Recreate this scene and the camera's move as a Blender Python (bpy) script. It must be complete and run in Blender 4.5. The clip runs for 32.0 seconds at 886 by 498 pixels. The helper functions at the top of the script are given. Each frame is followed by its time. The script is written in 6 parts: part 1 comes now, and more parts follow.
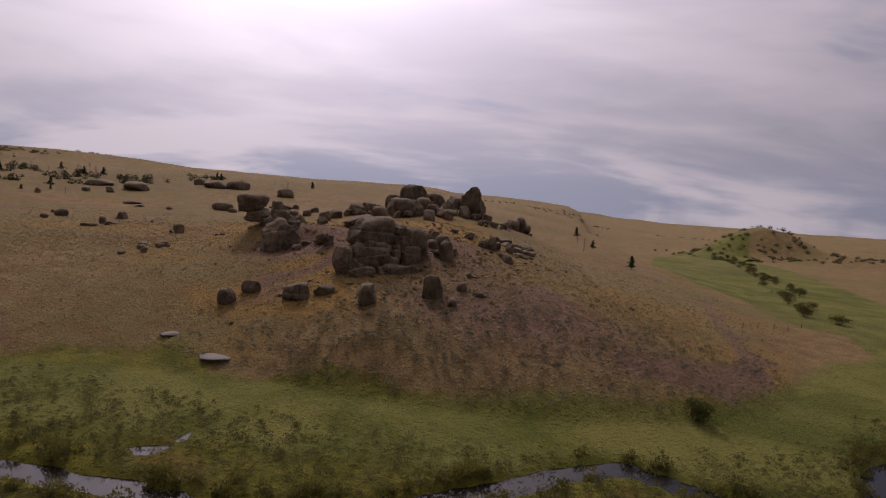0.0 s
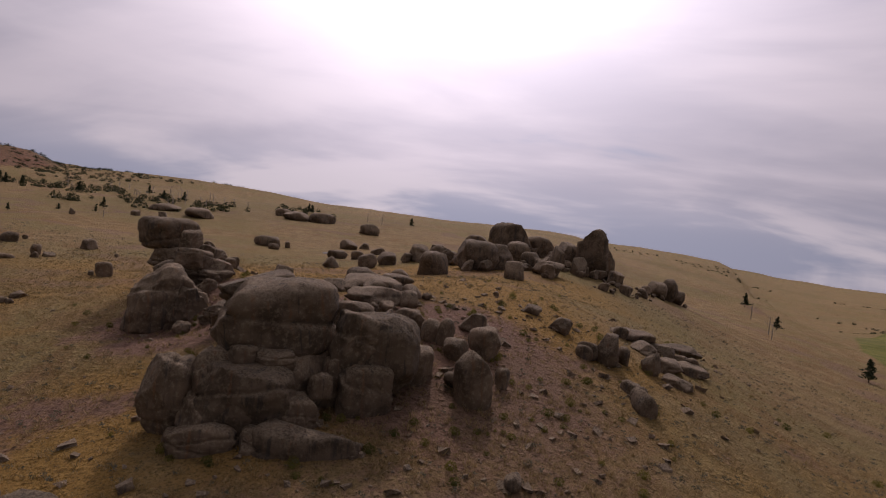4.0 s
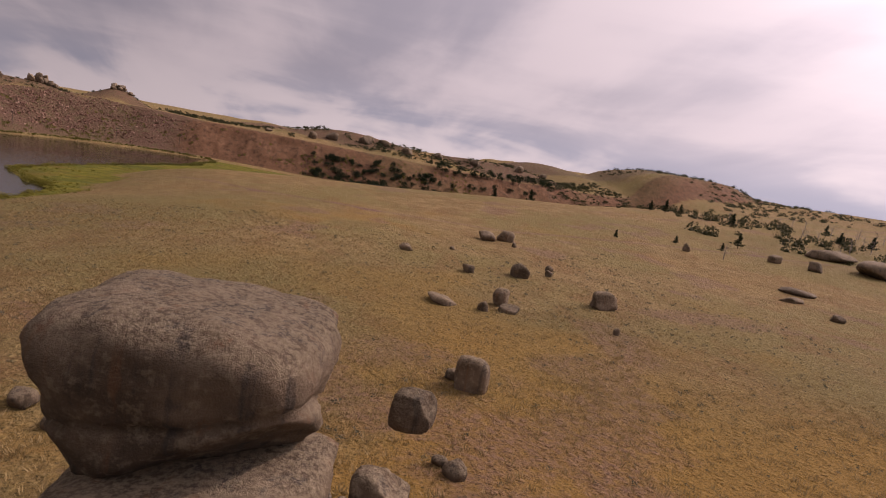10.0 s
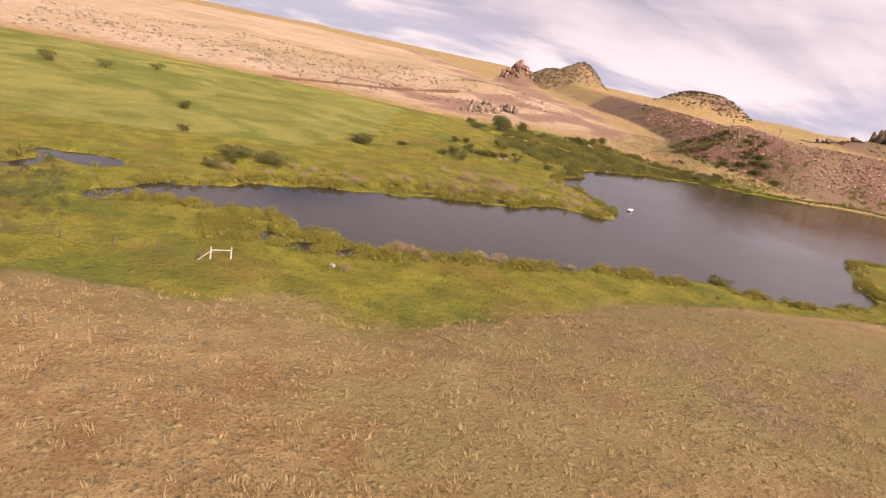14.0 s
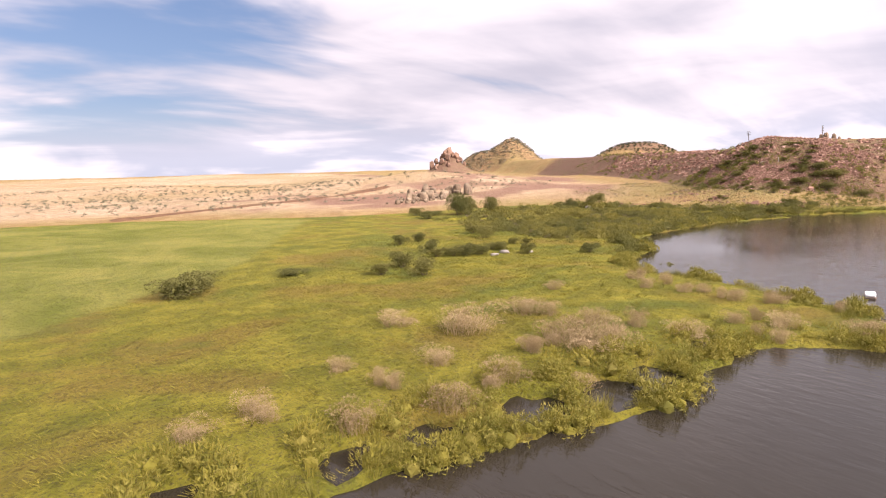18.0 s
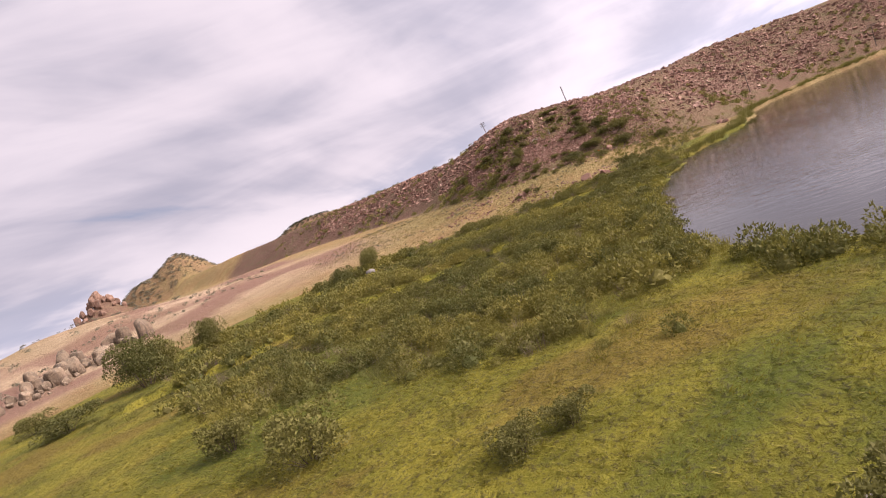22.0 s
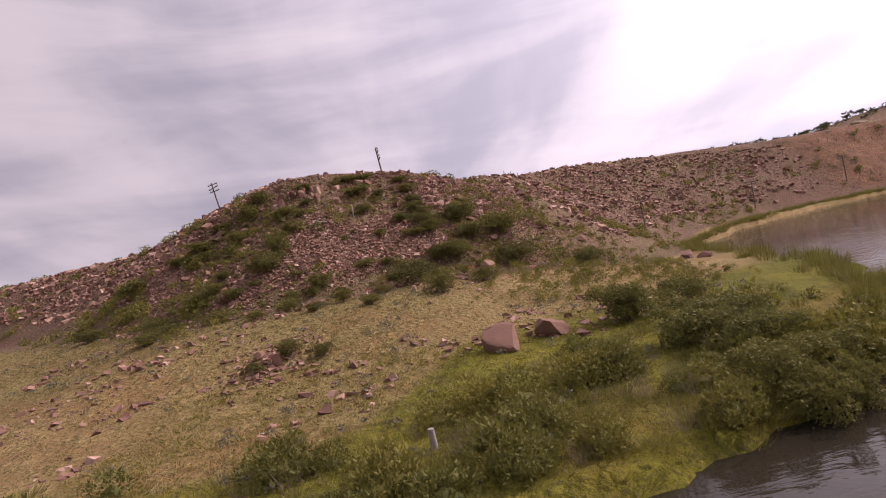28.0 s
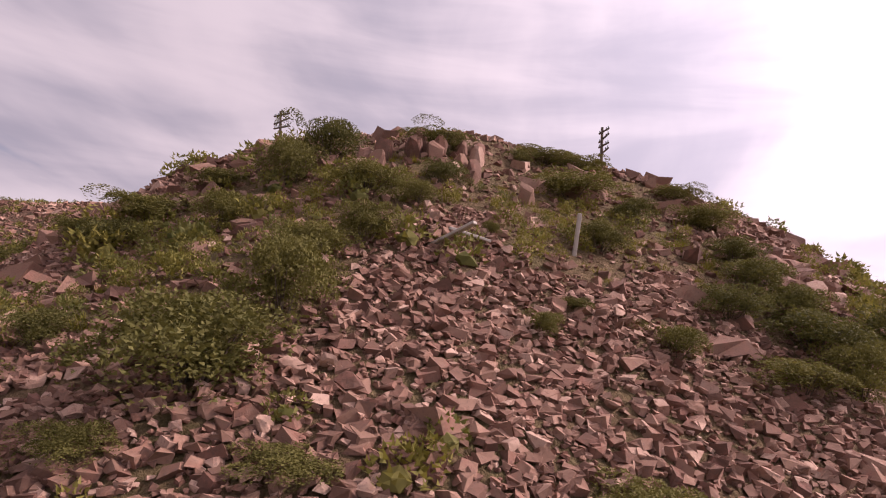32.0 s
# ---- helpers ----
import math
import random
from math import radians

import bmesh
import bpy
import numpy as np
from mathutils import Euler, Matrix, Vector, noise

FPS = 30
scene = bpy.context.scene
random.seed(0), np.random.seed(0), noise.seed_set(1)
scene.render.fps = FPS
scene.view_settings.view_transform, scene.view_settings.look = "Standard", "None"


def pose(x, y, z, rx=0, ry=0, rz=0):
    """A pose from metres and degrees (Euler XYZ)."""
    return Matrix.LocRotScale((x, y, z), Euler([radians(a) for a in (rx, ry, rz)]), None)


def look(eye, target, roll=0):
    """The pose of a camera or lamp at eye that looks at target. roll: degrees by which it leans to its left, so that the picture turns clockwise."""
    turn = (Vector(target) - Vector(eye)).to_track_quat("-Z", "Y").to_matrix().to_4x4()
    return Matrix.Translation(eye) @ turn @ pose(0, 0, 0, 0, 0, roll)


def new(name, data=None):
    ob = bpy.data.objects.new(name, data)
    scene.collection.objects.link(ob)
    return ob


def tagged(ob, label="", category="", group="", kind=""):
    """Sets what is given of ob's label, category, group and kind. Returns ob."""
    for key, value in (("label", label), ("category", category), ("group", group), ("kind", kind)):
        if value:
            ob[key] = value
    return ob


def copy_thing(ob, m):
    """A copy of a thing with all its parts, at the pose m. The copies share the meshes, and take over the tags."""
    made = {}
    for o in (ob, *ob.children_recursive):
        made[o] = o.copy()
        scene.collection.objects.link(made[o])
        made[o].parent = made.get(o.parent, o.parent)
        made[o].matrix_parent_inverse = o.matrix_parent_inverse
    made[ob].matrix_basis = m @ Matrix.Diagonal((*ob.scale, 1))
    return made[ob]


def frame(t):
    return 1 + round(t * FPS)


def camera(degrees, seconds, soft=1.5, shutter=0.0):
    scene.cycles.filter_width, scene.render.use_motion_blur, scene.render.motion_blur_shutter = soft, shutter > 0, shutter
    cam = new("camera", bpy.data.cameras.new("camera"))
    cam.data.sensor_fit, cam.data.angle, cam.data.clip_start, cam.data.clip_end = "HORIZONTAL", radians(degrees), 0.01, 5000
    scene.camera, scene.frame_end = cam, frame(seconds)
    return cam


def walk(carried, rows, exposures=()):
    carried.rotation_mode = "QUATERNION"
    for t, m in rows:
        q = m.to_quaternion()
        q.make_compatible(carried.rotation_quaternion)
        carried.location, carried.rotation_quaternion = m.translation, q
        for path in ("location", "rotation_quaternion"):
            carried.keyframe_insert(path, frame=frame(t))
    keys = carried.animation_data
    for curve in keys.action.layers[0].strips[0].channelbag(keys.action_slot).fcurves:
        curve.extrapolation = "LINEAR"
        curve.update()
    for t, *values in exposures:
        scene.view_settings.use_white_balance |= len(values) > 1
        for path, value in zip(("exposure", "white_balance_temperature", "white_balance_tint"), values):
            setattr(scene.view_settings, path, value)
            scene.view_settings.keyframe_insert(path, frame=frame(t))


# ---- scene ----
cam = camera(74.0, 32.0, 1.1)
# seconds, eye in metres, then yaw, pitch and roll in degrees
ROWS = [
    (0.0, -0.00, 0.00, 26.73, -0.67, -5.63, 4.36),
    (0.5, 1.71, 8.89, 26.57, -0.01, -3.77, 5.06),
    (1.0, 3.17, 17.93, 26.45, 1.23, -3.01, 4.89),
    (1.5, 4.38, 27.09, 26.33, 2.24, -3.44, 5.19),
    (2.0, 5.52, 36.04, 26.32, 3.23, -3.50, 6.18),
    (2.5, 6.46, 44.56, 26.35, 3.84, -3.16, 6.03),
    (4.5, 8.31, 81.12, 26.32, 18.64, -2.46, 10.86),
    (5.0, 7.38, 89.64, 26.25, 25.93, -2.67, 16.70),
    (5.5, 5.53, 97.66, 26.24, 33.20, -2.97, 19.89),
    (6.0, 3.27, 104.74, 26.38, 40.09, -2.41, 22.19),
    (6.5, 0.87, 110.66, 26.71, 46.20, -3.03, 24.12),
    (7.0, -1.95, 115.93, 27.09, 50.25, -3.49, 22.85),
    (7.5, -5.50, 120.91, 27.36, 52.89, -3.88, 21.04),
    (8.0, -9.70, 125.55, 27.65, 54.57, -6.10, 16.99),
    (8.5, -14.24, 129.78, 27.72, 57.27, -7.57, 13.66),
    (9.0, -18.85, 133.60, 27.67, 60.23, -8.08, 10.99),
    (9.5, -23.68, 137.33, 27.38, 63.80, -8.38, 9.48),
    (10.0, -28.73, 140.80, 27.02, 74.77, -8.89, 10.29),
    (10.5, -33.70, 144.90, 26.92, 93.90, -8.81, 10.38),
    (11.0, -38.58, 147.58, 26.84, 108.85, -10.00, 10.57),
    (11.5, -45.33, 148.01, 27.28, 116.09, -10.36, 6.38),
    (12.0, -53.16, 145.92, 27.59, 122.89, -9.92, 11.53),
    (12.5, -60.98, 142.25, 27.80, 131.98, -10.05, 13.90),
    (13.0, -67.74, 137.70, 27.95, 139.62, -11.84, 14.59),
    (13.5, -73.58, 132.64, 28.10, 146.35, -14.63, 14.62),
    (15.5, -96.11, 99.95, 22.84, 146.91, -26.12, 9.85),
    (16.0, -102.05, 89.67, 20.88, 146.87, -22.84, 9.12),
    (16.5, -108.06, 79.36, 18.50, 146.34, -19.96, 6.08),
    (17.0, -113.74, 69.79, 16.52, 146.02, -16.99, 3.76),
    (17.5, -119.47, 58.89, 14.80, 145.80, -12.38, 1.81),
    (18.0, -125.04, 48.09, 13.61, 145.04, -7.61, -1.47),
    (18.5, -130.62, 37.45, 12.85, 142.35, -4.76, -7.29),
    (19.0, -136.52, 26.96, 12.35, 139.01, -4.39, -11.48),
    (19.5, -142.33, 17.12, 11.85, 136.55, -3.69, -15.80),
    (20.0, -148.46, 7.96, 11.36, 133.83, -3.51, -19.51),
    (20.5, -154.61, -0.28, 10.89, 131.37, -2.84, -20.01),
    (21.0, -161.39, -7.97, 10.28, 126.86, -2.70, -19.04),
    (21.5, -168.20, -14.34, 9.80, 120.29, -3.83, -19.94),
    (22.0, -175.81, -19.67, 9.73, 114.56, -5.12, -21.51),
    (22.5, -183.39, -24.14, 9.64, 109.98, -5.96, -21.21),
    (23.0, -190.78, -28.10, 9.23, 106.04, -5.95, -20.32),
    (23.5, -197.85, -31.49, 8.71, 103.01, -5.61, -18.78),
    (24.0, -204.63, -34.39, 7.96, 100.01, -5.41, -17.77),
    (24.5, -211.65, -37.00, 7.20, 97.68, -4.21, -15.79),
    (25.0, -219.00, -39.41, 6.81, 96.25, -2.19, -14.35),
    (25.5, -226.29, -41.39, 6.72, 94.22, -0.95, -14.07),
    (27.5, -255.27, -43.62, 7.21, 86.49, -0.02, -17.45),
    (28.0, -262.47, -43.08, 7.57, 88.19, 0.24, -11.43),
    (28.5, -269.34, -42.65, 7.92, 91.28, 1.23, -3.09),
    (29.0, -276.04, -42.65, 8.18, 94.53, 1.97, 4.25),
    (29.5, -282.37, -43.04, 8.57, 97.93, 2.20, 11.63),
    (30.0, -288.42, -43.97, 9.17, 100.44, 1.99, 16.09),
    (30.5, -294.30, -45.50, 9.79, 101.95, 2.02, 15.33),
    (31.0, -299.85, -47.44, 10.34, 100.31, 1.98, 11.22),
    (31.5, -305.33, -49.70, 10.88, 99.29, 2.11, 10.84),
    (32.0, -310.85, -52.22, 11.58, 98.20, 4.55, 6.82),
]
# seconds, stops, kelvin, tint
EXPOSURES = [(0.0, -1.9, 6500, 30), (2.5, -1.9, 6500, 30), (6.0, -1.8, 6600, 30), (7.5, -1.8, 6700, 31), (9.0, -1.6, 6800, 32), (11.0, -0.75, 7200, 34), (13.5, -0.05, 7200, 33), (16.0, 0.45, 6900, 26), (18.0, 0.42, 6800, 25), (19.0, 0.15, 6750, 25), (20.5, -0.05, 6700, 25), (23.0, 0.0, 6600, 30), (25.5, -0.2, 6500, 30), (27.5, -0.5, 6600, 32), (30.0, -0.5, 6900, 38), (32.0, -0.35, 6800, 37)]
walk(cam, [(t, pose(x, y, z, 90 + pitch, 0, yaw) @ pose(0, 0, 0, 0, 0, roll)) for t, x, y, z, yaw, pitch, roll in ROWS], EXPOSURES)

# ---- world, sun ----
SUN_YAW, SUN_UP = 14.0, 40.0
SUN_DIR = Vector((-math.sin(radians(SUN_YAW)) * math.cos(radians(SUN_UP)), math.cos(radians(SUN_YAW)) * math.cos(radians(SUN_UP)), math.sin(radians(SUN_UP))))


def link(nt, a, b):
    nt.links.new(a, b)


def plug(nt, sock, v):
    if isinstance(v, bpy.types.NodeSocket):
        nt.links.new(v, sock)
    elif isinstance(v, (tuple, list)) and len(v) == 3 and sock.type == "RGBA":
        sock.default_value = (*v, 1)
    else:
        sock.default_value = v


def math_(nt, op, a, b=0.0, clamp=False):
    n = nt.nodes.new("ShaderNodeMath")
    n.operation, n.use_clamp = op, clamp
    plug(nt, n.inputs[0], a)
    plug(nt, n.inputs[1], b)
    return n.outputs[0]


def mix_(nt, f, a, b, blend="MIX"):
    n = nt.nodes.new("ShaderNodeMix")
    n.data_type, n.blend_type = "RGBA", blend
    plug(nt, n.inputs[0], f)
    plug(nt, n.inputs[6], a)
    plug(nt, n.inputs[7], b)
    return n.outputs[2]


def ramp_(nt, v, lo, hi):
    n = nt.nodes.new("ShaderNodeMapRange")
    n.interpolation_type = "SMOOTHSTEP"
    plug(nt, n.inputs[0], v)
    n.inputs[1].default_value, n.inputs[2].default_value = lo, hi
    return n.outputs[0]


def noise_(nt, vec, scale, detail=4.0, rough=0.55, warp=0.0):
    n = nt.nodes.new("ShaderNodeTexNoise")
    n.inputs["Scale"].default_value, n.inputs["Detail"].default_value = scale, detail
    n.inputs["Roughness"].default_value, n.inputs["Distortion"].default_value = rough, warp
    if vec is not None:
        nt.links.new(vec, n.inputs["Vector"])
    return n.outputs["Fac"]


def sky_world():
    w = bpy.data.worlds.new("sky")
    scene.world = w
    w.use_nodes = True
    nt = w.node_tree
    nt.nodes.clear()
    out = nt.nodes.new("ShaderNodeOutputWorld")
    bg = nt.nodes.new("ShaderNodeBackground")
    tc = nt.nodes.new("ShaderNodeTexCoord")
    sky = nt.nodes.new("ShaderNodeTexSky")
    sky.sky_type, sky.sun_disc = "NISHITA", False
    sky.sun_elevation, sky.sun_rotation = radians(SUN_UP), radians(-SUN_YAW)
    sep = nt.nodes.new("ShaderNodeSeparateXYZ")
    link(nt, tc.outputs["Generated"], sep.inputs[0])
    z = math_(nt, "MAXIMUM", sep.outputs[2], 0.0)
    flat = math_(nt, "ADD", z, 0.3)
    com = nt.nodes.new("ShaderNodeCombineXYZ")
    link(nt, math_(nt, "DIVIDE", sep.outputs[0], flat), com.inputs[0])
    link(nt, math_(nt, "DIVIDE", sep.outputs[1], flat), com.inputs[1])
    p = com.outputs[0]
    long_ = nt.nodes.new("ShaderNodeMapping")
    long_.inputs["Rotation"].default_value, long_.inputs["Scale"].default_value = (0, 0, 0.7), (0.55, 1.25, 1.0)
    link(nt, p, long_.inputs[0])
    p = long_.outputs[0]
    big = noise_(nt, p, 0.7, 4.0, 0.5, 0.4)
    fine = noise_(nt, p, 1.7, 5.0, 0.52, 0.4)
    streak = nt.nodes.new("ShaderNodeMapping")
    streak.inputs["Scale"].default_value = (1.6, 1.6, 9.0)
    link(nt, tc.outputs["Generated"], streak.inputs[0])
    thin = noise_(nt, streak.outputs[0], 1.5, 5.0, 0.5, 0.5)
    # nearness to the veiled sun
    dot = nt.nodes.new("ShaderNodeVectorMath")
    dot.operation = "DOT_PRODUCT"
    link(nt, tc.outputs["Generated"], dot.inputs[0])
    dot.inputs[1].default_value = SUN_DIR
    near = dot.outputs["Value"]
    glow = math_(nt, "POWER", math_(nt, "MAXIMUM", near, 0.0), 9.0)
    glow2 = math_(nt, "POWER", math_(nt, "MAXIMUM", near, 0.0), 2.5)
    shade = math_(nt, "ADD", math_(nt, "MULTIPLY", big, 0.6), math_(nt, "MULTIPLY", thin, 0.4))
    lit = ramp_(nt, math_(nt, "ADD", math_(nt, "MULTIPLY", shade, 0.75), math_(nt, "MULTIPLY", fine, 0.25)), 0.40, 0.60)
    cloud = mix_(nt, lit, (0.54, 0.57, 0.65), (0.94, 0.93, 0.96))
    cloud = mix_(nt, math_(nt, "MULTIPLY", ramp_(nt, fine, 0.4, 0.7), 0.35), cloud, (1.0, 0.97, 0.99))
    cloud = mix_(nt, math_(nt, "MULTIPLY", glow2, 0.45, True), cloud, (1.0, 0.97, 1.0))
    gl = mix_(nt, 1.0, cloud, mix_(nt, glow, (0, 0, 0), (0.9, 0.85, 0.85)), "ADD")
    blue = mix_(nt, 1.0, sky.outputs[0], (0.11, 0.11, 0.11), "MULTIPLY")
    blue = mix_(nt, 0.5, blue, (0.13, 0.27, 0.52))
    holes = math_(nt, "ADD", math_(nt, "MULTIPLY", big, 0.55), math_(nt, "MULTIPLY", fine, 0.45))
    # blue gaps open to the south and high in the north-east
    gap = nt.nodes.new("ShaderNodeVectorMath")
    gap.operation = "DOT_PRODUCT"
    link(nt, tc.outputs["Generated"], gap.inputs[0])
    gap.inputs[1].default_value = Vector((0.10, -0.92, 0.38))
    gap2 = nt.nodes.new("ShaderNodeVectorMath")
    gap2.operation = "DOT_PRODUCT"
    link(nt, tc.outputs["Generated"], gap2.inputs[0])
    gap2.inputs[1].default_value = Vector((0.50, 0.70, 0.50))
    clear = math_(nt, "ADD", math_(nt, "MULTIPLY", ramp_(nt, gap.outputs["Value"], 0.72, 0.95), 0.13), math_(nt, "MULTIPLY", ramp_(nt, gap2.outputs["Value"], 0.88, 1.0), 0.17))
    cover = ramp_(nt, math_(nt, "SUBTRACT", holes, clear), 0.30, 0.40)
    # far clouds thicken towards the skyline, with a bluish band of distant rain
    low = ramp_(nt, z, 0.0, 0.12)
    band = mix_(nt, ramp_(nt, math_(nt, "ADD", math_(nt, "MULTIPLY", thin, 0.6), math_(nt, "MULTIPLY", fine, 0.4)), 0.45, 0.56), (0.56, 0.63, 0.75), (1.05, 1.04, 1.05))
    col = mix_(nt, cover, blue, gl)
    col = mix_(nt, low, band, col)
    # the whole sky brightens towards the sun
    away = nt.nodes.new("ShaderNodeVectorMath")
    away.operation = "DOT_PRODUCT"
    link(nt, tc.outputs["Generated"], away.inputs[0])
    away.inputs[1].default_value = Vector((-0.5, -0.86, 0.0))
    floor_ = math_(nt, "SUBTRACT", 1.3, math_(nt, "MULTIPLY", ramp_(nt, away.outputs["Value"], 0.2, 0.95), 0.42))
    lift = math_(nt, "ADD", math_(nt, "MULTIPLY", math_(nt, "POWER", math_(nt, "MAXIMUM", near, 0.0), 3.5), 1.6), floor_)
    lift = math_(nt, "ADD", lift, math_(nt, "MULTIPLY", math_(nt, "POWER", math_(nt, "MAXIMUM", near, 0.0), 16.0), 4.0))
    vm = nt.nodes.new("ShaderNodeVectorMath")
    vm.operation = "SCALE"
    link(nt, col, vm.inputs[0])
    link(nt, lift, vm.inputs["Scale"])
    col = vm.outputs[0]
    link(nt, col, bg.inputs[0])
    bg.inputs[1].default_value = 1.0
    link(nt, bg.outputs[0], out.inputs[0])


sky_world()
sun_data = bpy.data.lights.new("sun", "SUN")
sun_data.energy, sun_data.angle, sun_data.color = 4.8, radians(1.5), (1.0, 0.93, 0.84)
sun = new("sun", sun_data)
sun.matrix_world = look(SUN_DIR * 100, (0, 0, 0))

# ---- numeric helpers ----


def hash2(ix, iy, seed):
    h = (ix.astype(np.int64) * 374761393 + iy.astype(np.int64) * 668265263 + seed * 974711) & 0x7FFFFFFF
    h = ((h ^ (h >> 13)) * 1274126177) & 0x7FFFFFFF
    return ((h ^ (h >> 16)) & 0xFFFF) / 65535.0


def vnoise(x, y, seed=0):
    ix, iy = np.floor(x), np.floor(y)
    fx, fy = x - ix, y - iy
    ux, uy = fx * fx * (3 - 2 * fx), fy * fy * (3 - 2 * fy)
    a, b = hash2(ix, iy, seed), hash2(ix + 1, iy, seed)
    c, d = hash2(ix, iy + 1, seed), hash2(ix + 1, iy + 1, seed)
    return (a * (1 - ux) + b * ux) * (1 - uy) + (c * (1 - ux) + d * ux) * uy - 0.5


def fbm(x, y, size, octaves=4, seed=0):
    v, amp = 0.0, 1.0
    for k in range(octaves):
        v = v + amp * vnoise(x / size + 17.3 * k, y / size - 9.1 * k, seed + k)
        size, amp = size * 0.5, amp * 0.5
    return v


def step(lo, hi, v):
    t = np.clip((v - lo) / (hi - lo), 0, 1)
    return t * t * (3 - 2 * t)


def bump(x, y, cx, cy, rx, ry, turn=0.0):
    c, s = math.cos(radians(turn)), math.sin(radians(turn))
    u, v = (x - cx) * c + (y - cy) * s, -(x - cx) * s + (y - cy) * c
    return np.exp(-((u / rx) ** 2) - (v / ry) ** 2)


def inside(x, y, poly):
    """Signed distance to a closed outline: positive within."""
    p = np.array(poly, float)
    q = np.roll(p, -1, 0)
    best = np.full(np.shape(x), 1e18)
    odd = np.zeros(np.shape(x), bool)
    for (ax, ay), (bx, by) in zip(p, q):
        ex, ey = bx - ax, by - ay
        t = np.clip(((x - ax) * ex + (y - ay) * ey) / (ex * ex + ey * ey), 0, 1)
        best = np.minimum(best, (x - ax - t * ex) ** 2 + (y - ay - t * ey) ** 2)
        if ay != by:
            odd ^= ((ay > y) != (by > y)) & (x < (bx - ax) * (y - ay) / (by - ay) + ax)
    return np.where(odd, 1, -1) * np.sqrt(best)


def along(x, y, path):
    """Distance to an open line."""
    best = np.full(np.shape(x), 1e18)
    for (ax, ay), (bx, by) in zip(path[:-1], path[1:]):
        ex, ey = bx - ax, by - ay
        t = np.clip(((x - ax) * ex + (y - ay) * ey) / (ex * ex + ey * ey), 0, 1)
        best = np.minimum(best, (x - ax - t * ex) ** 2 + (y - ay - t * ey) ** 2)
    return np.sqrt(best)


# ---- the plan ----
POND = [(-78, 35), (-90, 30), (-98, 25), (-112, 23), (-129, 25), (-153, 26), (-166, 27), (-173, 33), (-179, 34), (-186, 24), (-188, 8),
        (-193, -4), (-205, -9), (-216, -20), (-228, -24), (-255, -25), (-283, -22), (-298, -14), (-318, -8), (-342, -3), (-362, 4), (-382, 20),
        (-398, 47), (-406, 72), (-404, 90), (-385, 95), (-345, 91), (-280, 68), (-252, 59), (-236, 58), (-226, 62), (-212, 73), (-199, 80),
        (-184, 79), (-174, 75), (-166, 67), (-150, 63.5), (-138, 61.5), (-121, 57.5), (-111, 56), (-104, 49), (-100, 43), (-91, 40), (-81, 38)]
UPLAND = [(110, 420), (97, 300), (90, 194), (86, 148), (80, 120), (66, 101), (50, 78), (36, 70), (14, 66), (-10, 70), (-35, 78), (-52, 81),
          (-63, 70), (-74, 64), (-88, 70), (-103, 78), (-133, 77), (-156, 76), (-190, 87), (-225, 84), (-262, 82), (-300, 96), (-330, 108),
          (-345, 160), (-350, 260), (-420, 420), (-2600, 900), (-2600, 4000), (900, 4000)]
TOE = [(-900, -900), (-520, -420), (-430, -240), (-392, -160), (-366, -116), (-345, -97), (-327, -78), (-318, -64), (-317, -52), (-324, -38), (-333, -22),
       (-346, -9), (-366, -2), (-388, 14), (-405, 42), (-412, 70), (-411, 96), (-404, 140), (-398, 220), (-420, 330), (-560, 600), (-1200, 1500), (-4000, 1500), (-4000, -900)]
SOUTH = [(400, -260), (60, -205), (-60, -184), (-118, -164), (-146, -155), (-177, -131), (-204, -114), (-228, -106), (-256, -108), (-282, -93), (-300, -76),
         (-330, -90), (-380, -170), (-500, -420), (-900, -1500), (900, -1500)]
CREEK_A = [(-262, -86), (-270, -74), (-274, -62), (-273, -48), (-276, -38), (-279, -28), (-283, -18)]
CREEK_B = [(-218, -77), (-224, -68), (-233, -64.5), (-237, -60), (-238, -54), (-242, -49), (-244, -44)]
CREEK_C = [(-70, 22), (-52, 40), (-38, 50), (-28, 47), (-16, 44), (-4, 45), (6, 50), (13, 55), (21, 57), (27, 52), (34, 47), (44, 51), (50, 60), (57, 65)]

BOG_POOLS = [(-222.6, -27.5, 1.5), (-220.4, -27.2, 1.3), (-222.0, -29.8, 0.9), (-218.6, -32.1, 0.9), (-239.7, -29.6, 1.1), (-232.7, -26.6, 1.2), (-228.8, -26.3, 1.2), (-229.9, -34.5, 1.0), (-222.0, -44.5, 0.8)]
POOLS = [(-102.9, 55.6, 1.9), (-107.4, 57.6, 1.6), (-99.5, 52.0, 1.7), (-112.0, 57.0, 1.6), (-153.2, 24.0, 1.7), (-148.4, 23.6, 1.8), (-157.6, 24.4, 1.4), (-129.2, 21.8, 1.1), (-142.0, 23.6, 1.6), (-137.0, 22.8, 1.4), (-165.0, 25.0, 1.2)]


